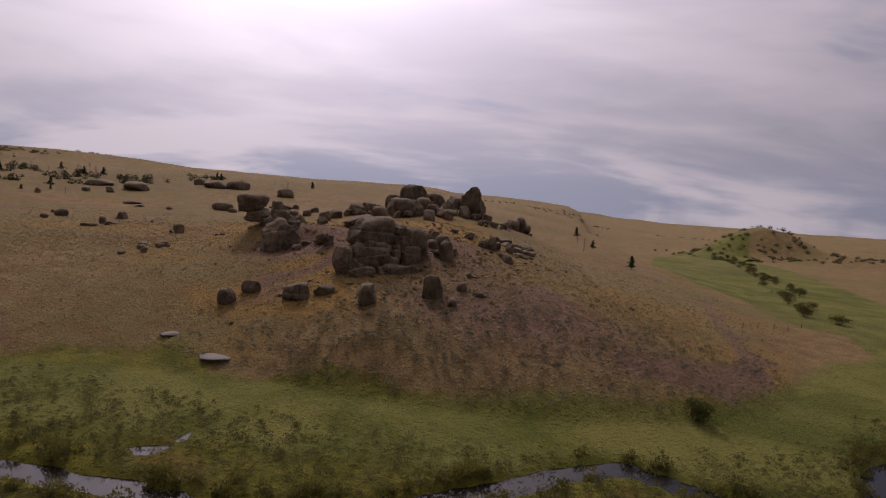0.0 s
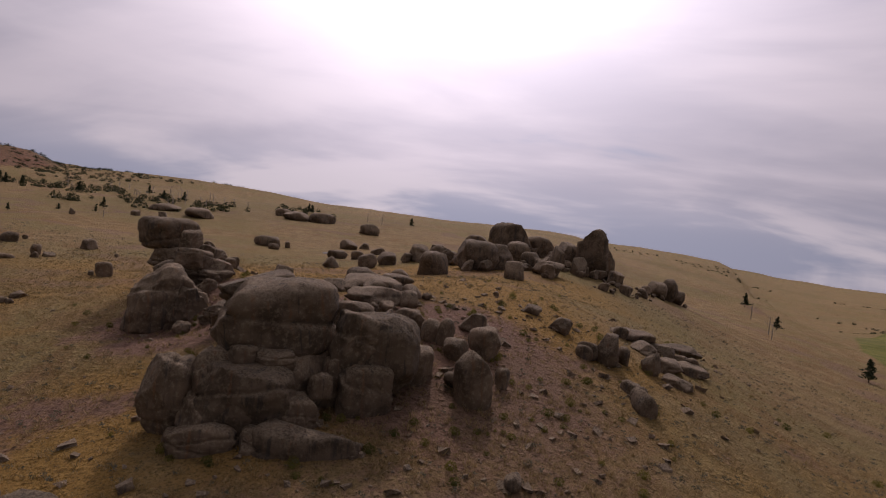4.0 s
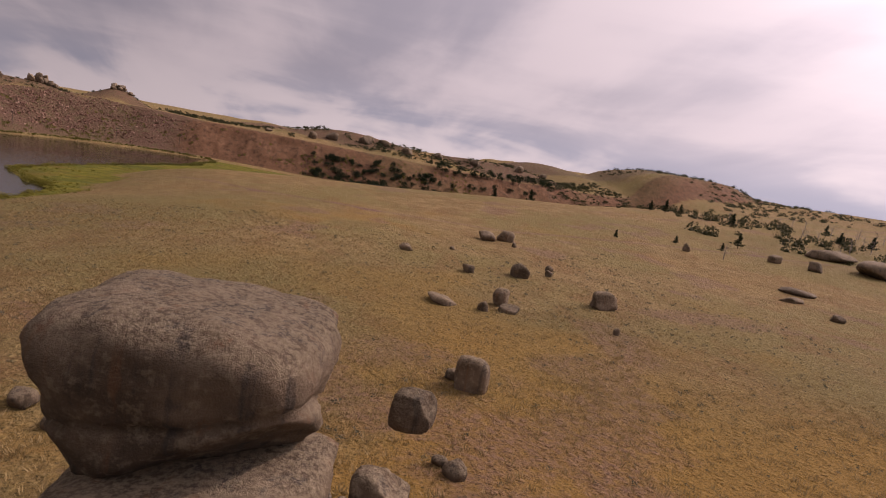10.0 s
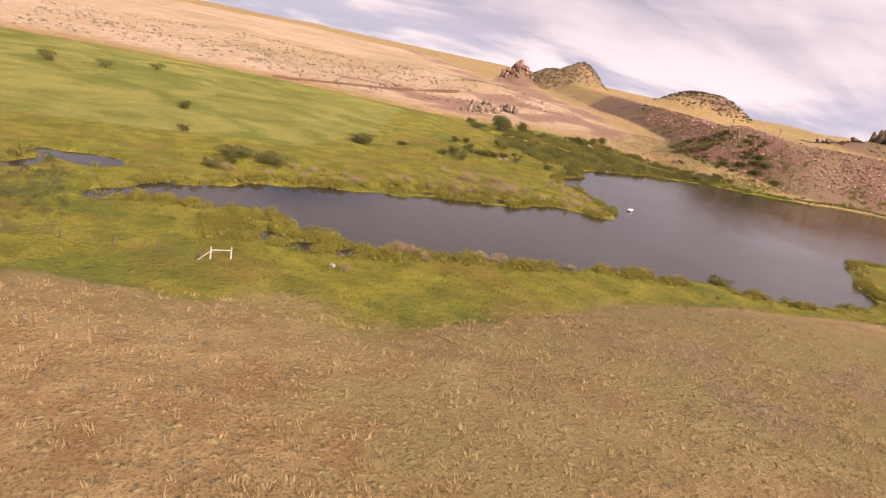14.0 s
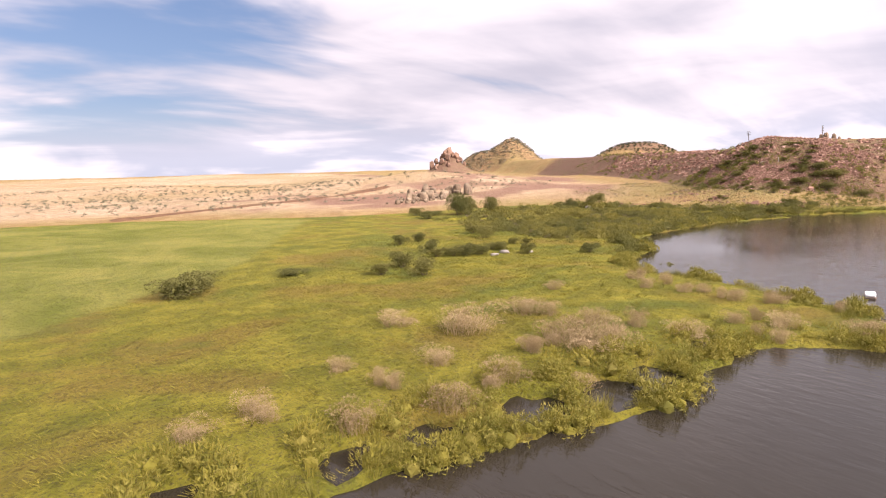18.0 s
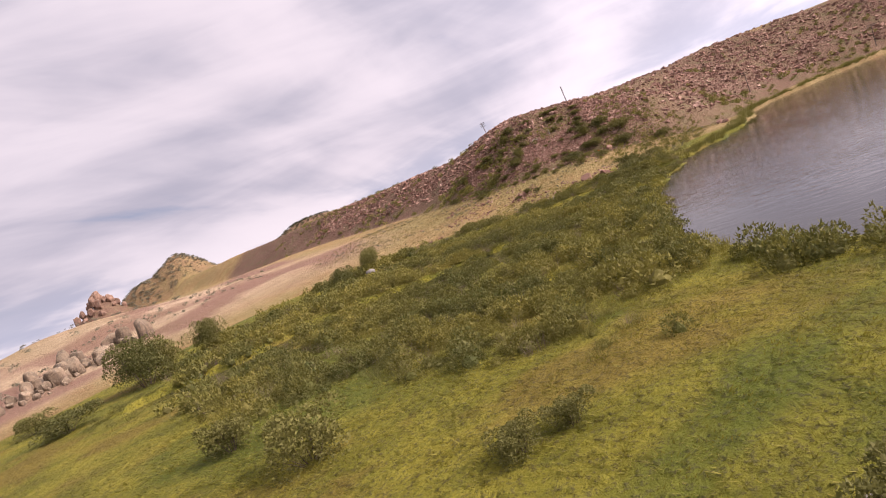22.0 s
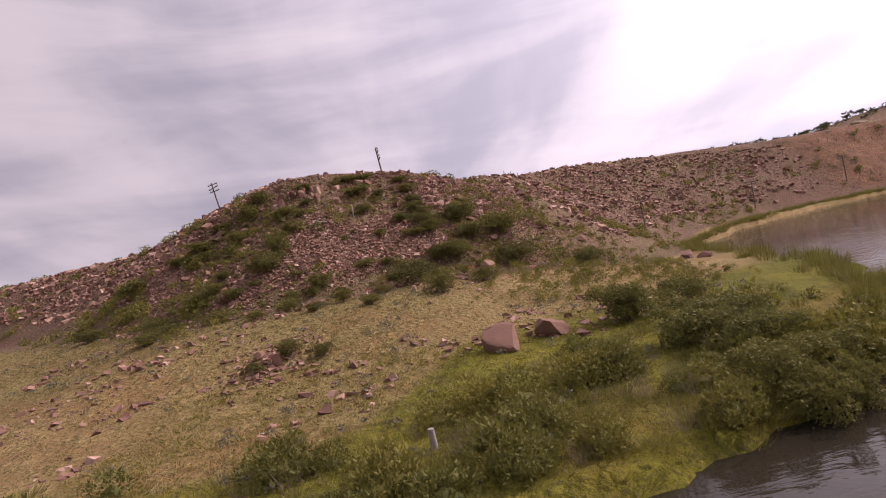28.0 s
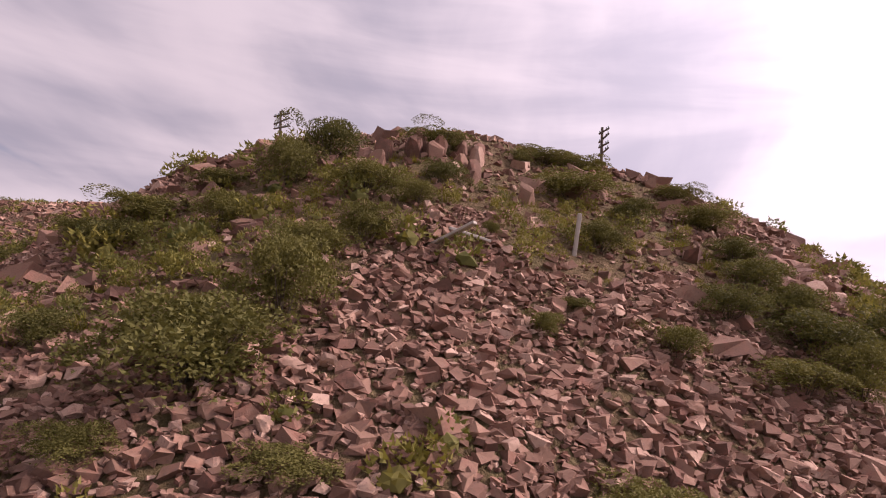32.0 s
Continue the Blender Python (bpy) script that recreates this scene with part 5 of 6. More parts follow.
pts = strew(10500, -310, -196, -98, -14, lambda x, y: thicket(x, y) * (0.12 + 0.88 * step(-0.14, 0.06, fbm(x, y, 4.5, 3, 121))), 41)
gap_ = path_gap(pts[:, 0], pts[:, 1])
for far_off, kinds, group_pts in ((0, near_shapes, pts[gap_ < 9]), (1, side_shapes, pts[(gap_ >= 9) & (gap_ < 21)]), (2, far_shapes, pts[gap_ >= 21])):
    scatter("marsh_shrubs", ("dense olive-green marsh shrubs beside the pond", "rounded green marsh shrubs with dark gaps", "thick marsh shrubs along the muddy creek")[far_off], "shrubs", kinds, group_pts, 0.7 + 2.0 * r9.random(len(group_pts)) ** 1.8, WILLOW_MASS, 42 + far_off, 0.9, tone=marsh_tone(group_pts, 0.25))
pts = strew(5200, -262, -196, -40, -8, lambda x, y: 0.5 * step(-0.2, 0.5, pond_gap(x, y)) * step(5.0, 2.5, pond_gap(x, y)) * (fbm(x, y, 4, 3, 124) > -0.12), 148)
scatter("pond_willows", "dark green leafy willows crowding the pond edge", "shrubs", side_shapes, pts[::2], 1.1 + 1.5 * r9.random(len(pts[::2])), WILLOW_MASS, 149, tone=0.3 * r9.random(len(pts[::2])))
pts = strew(13000, -310, -196, -98, -14, lambda x, y: thicket(x, y) * step(40, 12, path_gap(x, y)) + 0.8 * (dry_land(x, y) * step(8, 5, np.minimum(along(x, y, CREEK_A), along(x, y, CREEK_B))) * step(3.4, 4.2, along(x, y, CREEK_B))), 143)
clump_shapes = [tuft(r9, 64, 0.5, 0.62, 0.017, 0.45, 0.35) for _ in range(5)]
scatter("marsh_clumps", "soft yellow-green grass clumps between marsh shrubs", "grass", clump_shapes, pts, r9.uniform(0.6, 1.3, len(pts)), WILLOW_MASS, 144, tone=marsh_tone(pts, 0.2))
pts = strew(1700, -302, -196, -98, -14, thicket, 141)
scatter("dead_brush", "bare grey twigs standing among marsh shrubs", "shrubs", [tuft(r9, 36, 0.34, 1.1, 0.016, 0.45) for _ in range(4)], pts, r9.uniform(0.6, 1.3, len(pts)), TWIG, 142)


def shore_band(x, y):
    g = pond_gap(x, y)
    toe = inside(x, y, TOE)
    return step(-0.6, 0.2, g) * step(3.6, 1.0, g) * 0.8 + 0.10 * step(22, 4, g) * (g > 0) * (toe < -8) * (fbm(x, y, 9, 3, 130) > 0.1)


mound_shapes = [dome_bush(r9, 200, 0.125, 0.17, 0.55) for _ in range(6)]
grass_near = [tuft(r9, 64, 0.42, 0.75, 0.018, 0.4) for _ in range(4)]
pts = strew(46000, -260, -62, -32, 98, lambda x, y: step(-1.6, -0.7, pond_gap(x, y)) * step(2.4, 0.8, pond_gap(x, y)) * step(-0.12, 0.15, fbm(x, y, 5, 3, 131)), 145)
rings = np.concatenate([np.array([px, py]) + (pr + 0.3 + 1.1 * r9.random((60, 1))) * np.stack([np.cos(q), np.sin(q)], -1) for px, py, pr in POOLS for q in [r9.uniform(0, 6.28, 60)]])
rings = rings[height(rings[:, 0], rings[:, 1]) > 0.02]
extra = strew(3000, -116, -90, 36, 62, lambda x, y: (pond_gap(x, y) > -0.5) * dry_land(x, y) * step(-0.1, 0.12, fbm(x, y, 4, 3, 132)) * 0.5, 147)
pts = np.concatenate([pts, extra[::2], rings[::2]])
scatter("shore_mounds", "rounded yellow-green sedge mounds at the water", "grass", mound_shapes, pts, 0.7 + 1.3 * r9.random(len(pts)) ** 1.5, CATTAIL, 146, tone=r9.uniform(0.4, 1.0, len(pts)))
pts = strew(46000, -410, -62, -32, 98, shore_band, 44)
inner = pts[:, 0] > -285
scatter("shore_grass", "bright green rushes along the pond edge", "grass", grass_near, pts[inner], r9.uniform(0.5, 1.35, inner.sum()), CATTAIL, 45)
scatter("shore_grass", "dark green weeds at the foot of the embankment", "grass", grass_near, pts[~inner], r9.uniform(1.0, 2.1, (~inner).sum()), WILLOW_MASS, 46, tone=0.45 * r9.random((~inner).sum()))


def meadow(x, y):
    up, south, toe, g = inside(x, y, UPLAND), inside(x, y, SOUTH), inside(x, y, TOE), pond_gap(x, y)
    return (up < 3) * (south < 2) * (toe < -16) * (g > 0.6) * step(34, 8, path_gap(x, y)) * dry_land(x, y) * (1 - 0.55 * step(0.1, 0.5, thicket(x, y)))


sedge_shapes = [tuft(r9, 19, 0.5, 0.36, 0.030, 0.45, 0.75) for _ in range(6)]
pts = strew(60000, -300, -60, -60, 110, meadow, 46)
scatter("marsh_grass", "yellow-green wind-bent marsh grass", "grass", sedge_shapes, pts, r9.uniform(0.7, 1.4, len(pts)), SEDGE, 47, swing=0.7, tone=np.clip(0.5 + 1.2 * fbm(pts[:, 0], pts[:, 1], 2.2, 3, 48) + 0.15 * r9.normal(size=len(pts)), 0, 1))


def start_marsh(x, y):
    up = inside(x, y, UPLAND)
    return step(-6, -12, up) * dry_land(x, y) * 0.75


pts = strew(8500, -75, 75, 28, 76, start_marsh, 48)
scatter("marsh_grass", "pale willow scrub and rushes in the boggy bottom", "grass", [leaf_cloud(r9, 60, 0.5, 0.5, 0.2, 3, 0.12, 0) for _ in range(4)], pts, r9.uniform(0.5, 1.2, len(pts)), BOG, 49, tone=np.clip(0.35 + 1.4 * fbm(pts[:, 0], pts[:, 1], 9, 3, 51), 0, 1))
pts = strew(9000, -72, 62, 16, 72, lambda x, y: step(4.5, 2.6, along(x, y, CREEK_C)) * step(1.3, 2.0, along(x, y, CREEK_C)) * (fbm(x, y, 7, 3, 52) > -0.12) * 0.7, 50)
scatter("creek_brush", "dark brushy willows lining the narrow creek", "shrubs", far_shapes, pts, r9.uniform(0.7, 1.8, len(pts)), WILLOW_MASS, 52)


def sage_land(x, y):
    up, toe = inside(x, y, UPLAND), inside(x, y, TOE)
    patch = step(-0.05, 0.3, fbm(x, y, 18, 4, 140))
    face = bump(x, y, 6, 84, 34, 16) + bump(x, y, 25, 110, 30, 24) + 0.8 * bump(x, y, -45, 108, 18, 10) + 0.9 * bump(x, y, -10, 82, 12, 6)
    return np.clip((0.05 + 0.16 * patch + 0.42 * face) * (up > 2) * (toe < 0), 0, 1)


sage_shapes = [leaf_cloud(r9, 30, 0.5, 0.65, 0.19, 5, 0.4, 0) for _ in range(5)]
pts = strew(38000, -150, 90, 62, 215, sage_land, 50)
scatter("sagebrush", "grey-green sagebrush tufts over the hillside", "shrubs", sage_shapes, pts, 0.25 + 0.35 * r9.random(len(pts)) ** 2 + 0.75 * r9.random(len(pts)) * step(104, 88, pts[:, 1]) * step(-45, -30, pts[:, 0]), SAGE, 51)


def straw_land(x, y):
    up = inside(x, y, UPLAND)
    return (up > 1) * (0.35 + 0.6 * step(0.0, 0.3, fbm(x, y, 22, 4, 81))) * step(75, 25, along(x, y, [(5, 95), (-20, 134), (-40, 146), (-70, 130), (-96, 100)]))


straw_shapes = [tuft(r9, 14, 0.26, 0.36, 0.042, 0.55) for _ in range(5)]
pts = strew(60000, -150, 60, 70, 215, straw_land, 52)
scatter("dry_grass", "tan and golden bunch grass on dry ground", "grass", straw_shapes, pts, r9.uniform(0.6, 1.5, len(pts)), STRAW, 53)


def bench_land(x, y):
    toe = inside(x, y, TOE)
    return step(-50, -20, toe) * step(1, -2, toe) * step(0, -20, y) * dry_land(x, y) * (0.3 + 0.7 * step(-0.1, 0.25, fbm(x, y, 8, 3, 150))) * (pond_gap(x, y) > 8)


pts = strew(2200, -350, -262, -120, -10, bench_land, 54)
scatter("sagebrush", "grey sagebrush and weeds on the gravel bench", "shrubs", sage_shapes, pts, r9.uniform(0.25, 0.8, len(pts)), SAGE, 55)
pts = strew(34000, -350, -262, -120, -10, bench_land, 56)
scatter("dry_grass", "short yellow-green grass on the gravel bench", "grass", straw_shapes, pts, r9.uniform(0.4, 0.95, len(pts)), BENCH, 57)


def bank_land(x, y):
    toe = inside(x, y, TOE)
    return step(-3, 2, toe) * step(34, 20, toe) * (fbm(x, y, 11, 3, 160) > 0.06)


pts = strew(9000, -440, -310, -240, 260, bank_land, 58)
scatter("bank_brush", "scattered low brush on the embankment slope", "shrubs", far_shapes, pts, r9.uniform(0.8, 2.2, len(pts)), WILLOW_MASS, 59, 0.8)


pts = strew(3200, -585, -452, 40, 440, lambda x, y: (fbm(x, y, 30, 3, 161) > -0.12) * 0.9, 158)
scatter("ridge_brush", "dark juniper scrub along the ridge", "shrubs", [leaf_cloud(r9, 44, 0.5, 0.8, 0.26, 3, 0.3, 0) for _ in range(4)], pts, r9.uniform(1.6, 4.5, len(pts)), PINE_MASS, 159, 0.7)


def hill_dots(x, y):
    return np.clip(bump(x, y, -14, 128, 18, 14) + bump(x, y, 4, 118, 14, 22) + 0.7 * bump(x, y, -38, 140, 9, 9) + 0.5 * bump(x, y, -10, 100, 18, 8) + 0.3 * bump(x, y, 12, 140, 18, 18), 0, 1)


pts = strew(900, -60, 40, 88, 170, hill_dots, 160)
scatter("hill_brush", "small olive brush between the hill boulders", "shrubs", near_shapes, pts, r9.uniform(0.3, 0.9, len(pts)), WILLOW_MASS, 161)


def south_land(x, y):
    return step(6, 30, inside(x, y, SOUTH)) * (0.25 + 0.75 * step(0.0, 0.25, fbm(x, y, 25, 3, 162)))


pts = np.concatenate([strew(2600, -340, -40, -420, -150, south_land, 163), strew(40, -300, -60, -300, -160, south_land, 165)])
scatter("sagebrush", "scattered sagebrush dots on the far tan slope", "shrubs", sage_shapes, pts, r9.uniform(0.9, 2.2, len(pts)), SAGE, 164)


pts = strew(1500, -690, -560, -595, -465, lambda x, y: (np.hypot(x + 617, y + 534) < 61) * 0.9, 166)
scatter("dome_scrub", "grey-green scrub covering the domed hill", "shrubs", far_shapes, pts, r9.uniform(2.0, 4.5, len(pts)), SAGE, 167, 0.5)
pts = np.concatenate([strew(900, -1070, -900, -680, -500, lambda x, y: (np.hypot((x + 985) * 0.8, y + 590) < 78) * 0.9, 181), strew(900, -1190, -980, -420, -90, lambda x, y: (fbm(x, y, 60, 3, 182) > -0.15) * 0.8, 182),
                      strew(2400, -830, -430, 330, 900, lambda x, y: (fbm(x, y, 70, 3, 183) > 0.02) * 0.9, 183), strew(500, 240, 420, 500, 660, lambda x, y: 0.6 + 0 * x, 184), strew(900, 60, 700, 650, 1500, lambda x, y: (fbm(x, y, 120, 3, 185) > 0.1) * 0.9, 185)])
scatter("hill_scrub", "dark pine and juniper scrub on distant hills", "shrubs", far_shapes, pts, r9.uniform(2.0, 5.5, len(pts)), PINE_MASS, 186, 0.7)
pts = strew(700, -330, -120, 270, 420, lambda x, y: step(34, 12, along(x, y, [(-300, 330), (-235, 345), (-200, 300), (-150, 400)])) * (fbm(x, y, 20, 3, 168) > -0.1), 168)
scatter("wood_edge", "dark scrub thickets at the grassland edge", "shrubs", far_shapes, pts, r9.uniform(1.6, 4.6, len(pts)), PINE_MASS, 169)


def pine(name, label, seed, tall_, group):
    r = np.random.default_rng(seed)
    top = base(name, label, "tree", pose(0, 0, 0), group)
    part("trunk", sticks_mesh("trunk", [((0, 0, -0.3), (0, 0, tall_ * 0.5), 0.13, 0.09), ((0, 0, tall_ * 0.5), (0.05, 0, tall_), 0.09, 0.02)], BARK, 7), BARK, top)
    vs, fs, at = [], [], 0
    for k in range(11):
        h = tall_ * (0.16 + 0.8 * k / 10)
        rad = (tall_ * 0.27) * (1 - 0.85 * k / 10) * r.uniform(0.75, 1.15)
        v, f = leaf_cloud(r, 110, max(rad, 0.2), max(rad * 0.55, 0.3), 0.34, 5, 0.25)
        vs.append(v + (r.normal() * 0.1, r.normal() * 0.1, h - 0.2))
        fs.append(f + at)
        at += len(v)
    part("crown", leaf_mesh("crown", (np.concatenate(vs), np.concatenate(fs)), PINE), PINE, top)
    return top


def snag(name, label, seed, tall_, group):
    r = np.random.default_rng(seed)
    top = base(name, label, "tree", pose(0, 0, 0), group)
    rods = [((0, 0, -0.3), (0.1, 0, tall_ * 0.55), 0.14, 0.09), ((0.1, 0, tall_ * 0.55), (0.2, 0.1, tall_), 0.09, 0.02)]
    limbs = []
    for k in range(16):
        h, a, q = tall_ * r.uniform(0.25, 0.92), r.uniform(0, 6.28), tall_ * r.uniform(0.12, 0.3)
        e = (q * math.cos(a), q * math.sin(a), h + q * r.uniform(0.2, 0.8))
        limbs.append(((0.1, 0, h), e, 0.04, 0.012))
        limbs.append((e, (e[0] * 1.3, e[1] * 1.4, e[2] + q * 0.4), 0.012, 0.005))
    part("trunk", sticks_mesh("trunk", rods, DEADWOOD, 7), DEADWOOD, top)
    part("limbs", sticks_mesh("limbs", limbs, DEADWOOD, 4), DEADWOOD, top)
    return top


PINES = [(-283.5, 310.0, 1.0, 1.0), (-277.0, 314.0, 1.1, 1.1), (-271.0, 318.0, 1.0, 1.0), (-236.0, 318.0, 1.1, 1.1), (-180.1, 274.3, 0.9, 0.9), (-203.0, 338.0, 1.0, 1.0), (-196.0, 345.0, 1.2, 1.0), (-145.1, 392.0, 1.0, 1.0), (-150.0, 398.0, 1.1, 1.0), (-87.6, 405.0, 1.0, 1.0),
         (72.2, 214.5, 1.0, 0.95), (80.0, 300.0, 0.9, 0.9), (90.0, 380.0, 1.3, 1.3), (-300.0, 330.0, 1.1, 1.1), (-230.0, 360.0, 1.0, 1.0), (-172.0, 262.0, 0.5, 0.5), (-176.0, 249.3, 0.5, 0.5), (-175.4, 229.4, 0.4, 0.5), (-290.0, 250.0, 1.3, 1.2), (-302.0, 236.0, 1.2, 1.3)]
pines = [pine("pine_tree", "small dark pine tree on the grassland edge", 80 + k, 5.2, "pines") for k in range(3)]
plant(pines, PINES, 35)
r5 = np.random.default_rng(5)
SNAGS = [(-230 + r5.uniform(-40, 60), 345 + r5.uniform(-30, 40), r5.uniform(0.7, 1.2), r5.uniform(0.7, 1.1)) for _ in range(26)] + [(62.1, 246.0, 0.9, 0.9), (66.0, 262.0, 1.0, 1.1), (76.4, 318.5, 1.1, 1.4), (-159.6, 252.7, 0.8, 0.8), (-100.0, 388.0, 1.0, 1.2), (-110.0, 392.0, 1.0, 1.0)]
snags = [snag("dead_tree", "bare grey dead tree with broken limbs", 90 + k, 5.0, "dead trees") for k in range(3)]
plant(snags, SNAGS, 36)
COVE = [(-404 + r5.uniform(-18, 12), 186 + r5.uniform(-40, 46), r5.uniform(2.5, 5.5), r5.uniform(2.4, 4.6)) for _ in range(90)] + [(-420 + r5.uniform(-16, 14) - 0.35 * q, 225 + q, r5.uniform(2.5, 6.0), r5.uniform(2.4, 5.4)) for q in np.linspace(0, 110, 46)]
cove = [shrub_kind("juniper_shrub", "dark green juniper shrub below the red cliff", 95 + k, PINE, 900, 0.07, 12, "junipers") for k in range(2)]
plant(cove, COVE, 37)
VALLEY = [(105 + 0.42 * q + r5.uniform(-6, 6), 150 + q, r5.uniform(3, 6), r5.uniform(1.8, 3.2)) for q in np.linspace(0, 420, 44)]
vale = [shrub_kind("willow_bush", "dark willow bush lining the valley creek", 98 + k, WILLOW, 700, 0.08, 12, "creek willows") for k in range(2)]
plant(vale, VALLEY, 38)
HAY_BUSH = [(-60 + r5.uniform(-40, 60), -70 + r5.uniform(-60, 20), r5.uniform(3, 6), r5.uniform(1.8, 2.8)) for _ in range(12)]
edge = [shrub_kind("willow_bush", "lone dark willow bush on the hay meadow", 110, WILLOW, 900, 0.07, 12, "hay meadow bushes")]
plant(edge, HAY_BUSH, 39)

# ---- talus on the knob and embankment ----


def talus_material():
    m, nt, b = material("pink_talus_rock", 0.9, 0.2)
    p = world_pos(nt)
    geo = nt.nodes.new("ShaderNodeNewGeometry")
    n2, n3 = noise_(nt, p, 2.2, 5, 0.65), noise_(nt, p, 14.0, 4, 0.7)
    isl = geo.outputs["Random Per Island"]
    info = nt.nodes.new("ShaderNodeObjectInfo").outputs["Random"]
    v = math_(nt, "FRACT", math_(nt, "ADD", isl, info), 0.0)
    c = mix_(nt, v, (0.10, 0.052, 0.036), (0.27, 0.158, 0.108))
    c = mix_(nt, math_(nt, "MULTIPLY", ramp_(nt, v, 0.75, 1.0), 0.8), c, (0.40, 0.27, 0.20))
    c = mix_(nt, math_(nt, "MULTIPLY", ramp_(nt, n2, 0.45, 0.7), 0.6), c, (0.22, 0.10, 0.07))
    c = mix_(nt, math_(nt, "MULTIPLY", ramp_(nt, n3, 0.5, 0.75), 0.5), c, (0.07, 0.052, 0.05))
    link(nt, c, b.inputs["Base Color"])
    relief(nt, b, math_(nt, "ADD", n2, n3), 0.5, 0.06)
    return m


TALUS = talus_material()


def shard(seed, level=1):
    """An angular broken stone: a skewed box, tumbled."""
    r = np.random.default_rng(seed)
    c = np.array([(i, j, k) for k in (-1, 1) for j in (-1, 1) for i in (-1, 1)], float) * 0.5
    c = (c + r.uniform(-0.27, 0.27, c.shape)) * (1.0, r.uniform(0.55, 0.95), r.uniform(0.32, 0.75))
    q = np.array(pose(0, 0, 0, r.uniform(-28, 28), r.uniform(-28, 28), r.uniform(0, 360)).to_3x3())
    f = np.array([(0, 2, 3, 1), (4, 5, 7, 6), (0, 1, 5, 4), (2, 6, 7, 3), (0, 4, 6, 2), (1, 3, 7, 5)])
    return c @ q.T, f


def scree_land(x, y):
    toe = inside(x, y, TOE)
    body = step(3, 8, toe) * step(44, 30, toe)
    patch = step(-0.12, 0.06, fbm(x, y, 15, 3, 170))
    near = bump(x, y, -331, -54, 15, 18)
    return np.clip(body * (0.3 + 0.6 * patch * step(80, 40, y)) * (1 - near), 0, 1)


r6 = np.random.default_rng(66)
shards = [shard(1200 + k) for k in range(28)]
pts = strew(60000, -440, -312, -190, 70, scree_land, 61)
scatter("talus_rubble", "broken pinkish-grey talus rocks covering the embankment", "rocks", shards, pts, 0.30 + 0.95 * r6.random(len(pts)) ** 3.5, TALUS, 62, sink=-0.08)


def knob_talus(x, y):
    main = inside(x, y, [(-323.5, -64.2), (-324.0, -62.6), (-322.7, -60.2), (-323.8, -58.4), (-326.5, -57.2), (-329.1, -57.4), (-331.4, -56.4), (-333.7, -54.2), (-330.5, -52.8), (-330.7, -49.5), (-334.4, -46.8), (-332.7, -44.9), (-331.8, -42.4), (-329.9, -40.4),
                         (-327.9, -40.5), (-324.9, -46.0), (-321.8, -50.4), (-320.4, -55.7), (-319.7, -57.9), (-318.9, -60.6), (-317.8, -62.7)])
    crest_ = inside(x, y, [(-335.6, -76.5), (-345, -80), (-350, -72), (-349, -64), (-341, -63.5), (-339.7, -67.2), (-340.5, -71.5), (-336.1, -73.0), (-330.1, -69.6), (-329, -74)])
    side = inside(x, y, [(-339, -45), (-352, -45), (-352, -30), (-338, -28), (-336, -37)])
    return np.maximum(np.maximum(step(-0.8, 0.6, main + 1.2 * fbm(x, y, 4, 3, 173)), step(-1, 0.5, crest_ + fbm(x, y, 4, 3, 174))), 0.8 * step(-1, 1, side)) + 0.16


pts = strew(84000, -352, -308, -82, -26, lambda x, y: knob_talus(x, y) * (inside(x, y, TOE) > -2), 63)
scatter("talus_rubble", "loose angular talus stones on the steep knob", "rocks", shards, pts, 0.11 + 0.32 * r6.random(len(pts)) ** 3, TALUS, 64, sink=-0.05)
pts = strew(5200, -322, -284, -90, -26, lambda x, y: 0.8 * (fbm(x, y, 7, 3, 180) > 0.16) * (inside(x, y, TOE) < 3) * (height(x, y) > 0.9), 65)
scatter("bench_rubble", "small reddish stones scattered over the bench", "rocks", shards, pts, 0.12 + 0.5 * r6.random(len(pts)) ** 3, TALUS, 66, sink=-0.02)

slope = base("talus_slope", "steep talus slope of angular pinkish rocks", "rocks", pose(-322, -52, height1(-322, -52)))
slabs = [rock_mesh("rock", TALUS, False, seed=1300 + k, dims=(1.0, 0.8, 0.62), level=2, square=7.0, cuts=9, rough=0.35, hard=1.0, deep=(0.5, 0.85)) for k in range(12)]
pts = strew(900, -342, -311, -68, -36, lambda x, y: knob_talus(x, y) - 0.12, 67)[:290]
for k, (x, y) in enumerate(pts):
    s = 0.25 + 0.5 * r6.random() ** 2
    ob = part("rock", slabs[k % 12], TALUS, slope)
    ob.matrix_basis = pose(x + 322, y + 52, height1(x, y) - height1(-322, -52) + 0.12 * s, r6.uniform(-25, 25), r6.uniform(-25, 25), r6.uniform(0, 360)) @ Matrix.Diagonal((s, s, s, 1))

pts = strew(2600, -352, -306, -90, -24, lambda x, y: (inside(x, y, TOE) > -3) * step(-0.12, 0.12, fbm(x, y, 7, 3, 190)) * step(0.5, 0.1, knob_talus(x, y) - 0.12), 68)
scatter("knob_grass", "yellow-green grass clumps among the talus", "grass", [tuft(r6, 60, 0.34, 0.36, 0.018, 0.5) for _ in range(5)], pts, r6.uniform(0.5, 1.2, len(pts)), SEDGE, 69)
pts = strew(1700, -352, -304, -90, -24, lambda x, y: (inside(x, y, TOE) > -8) * step(-0.1, 0.14, fbm(x, y, 9, 3, 191)) * step(0.5, 0.1, knob_talus(x, y) - 0.12) * (height(x, y) < 16.5), 70)
pts = np.concatenate([pts, strew(420, -345, -308, -40, -16, lambda x, y: 0.9 * dry_land(x, y), 170)])
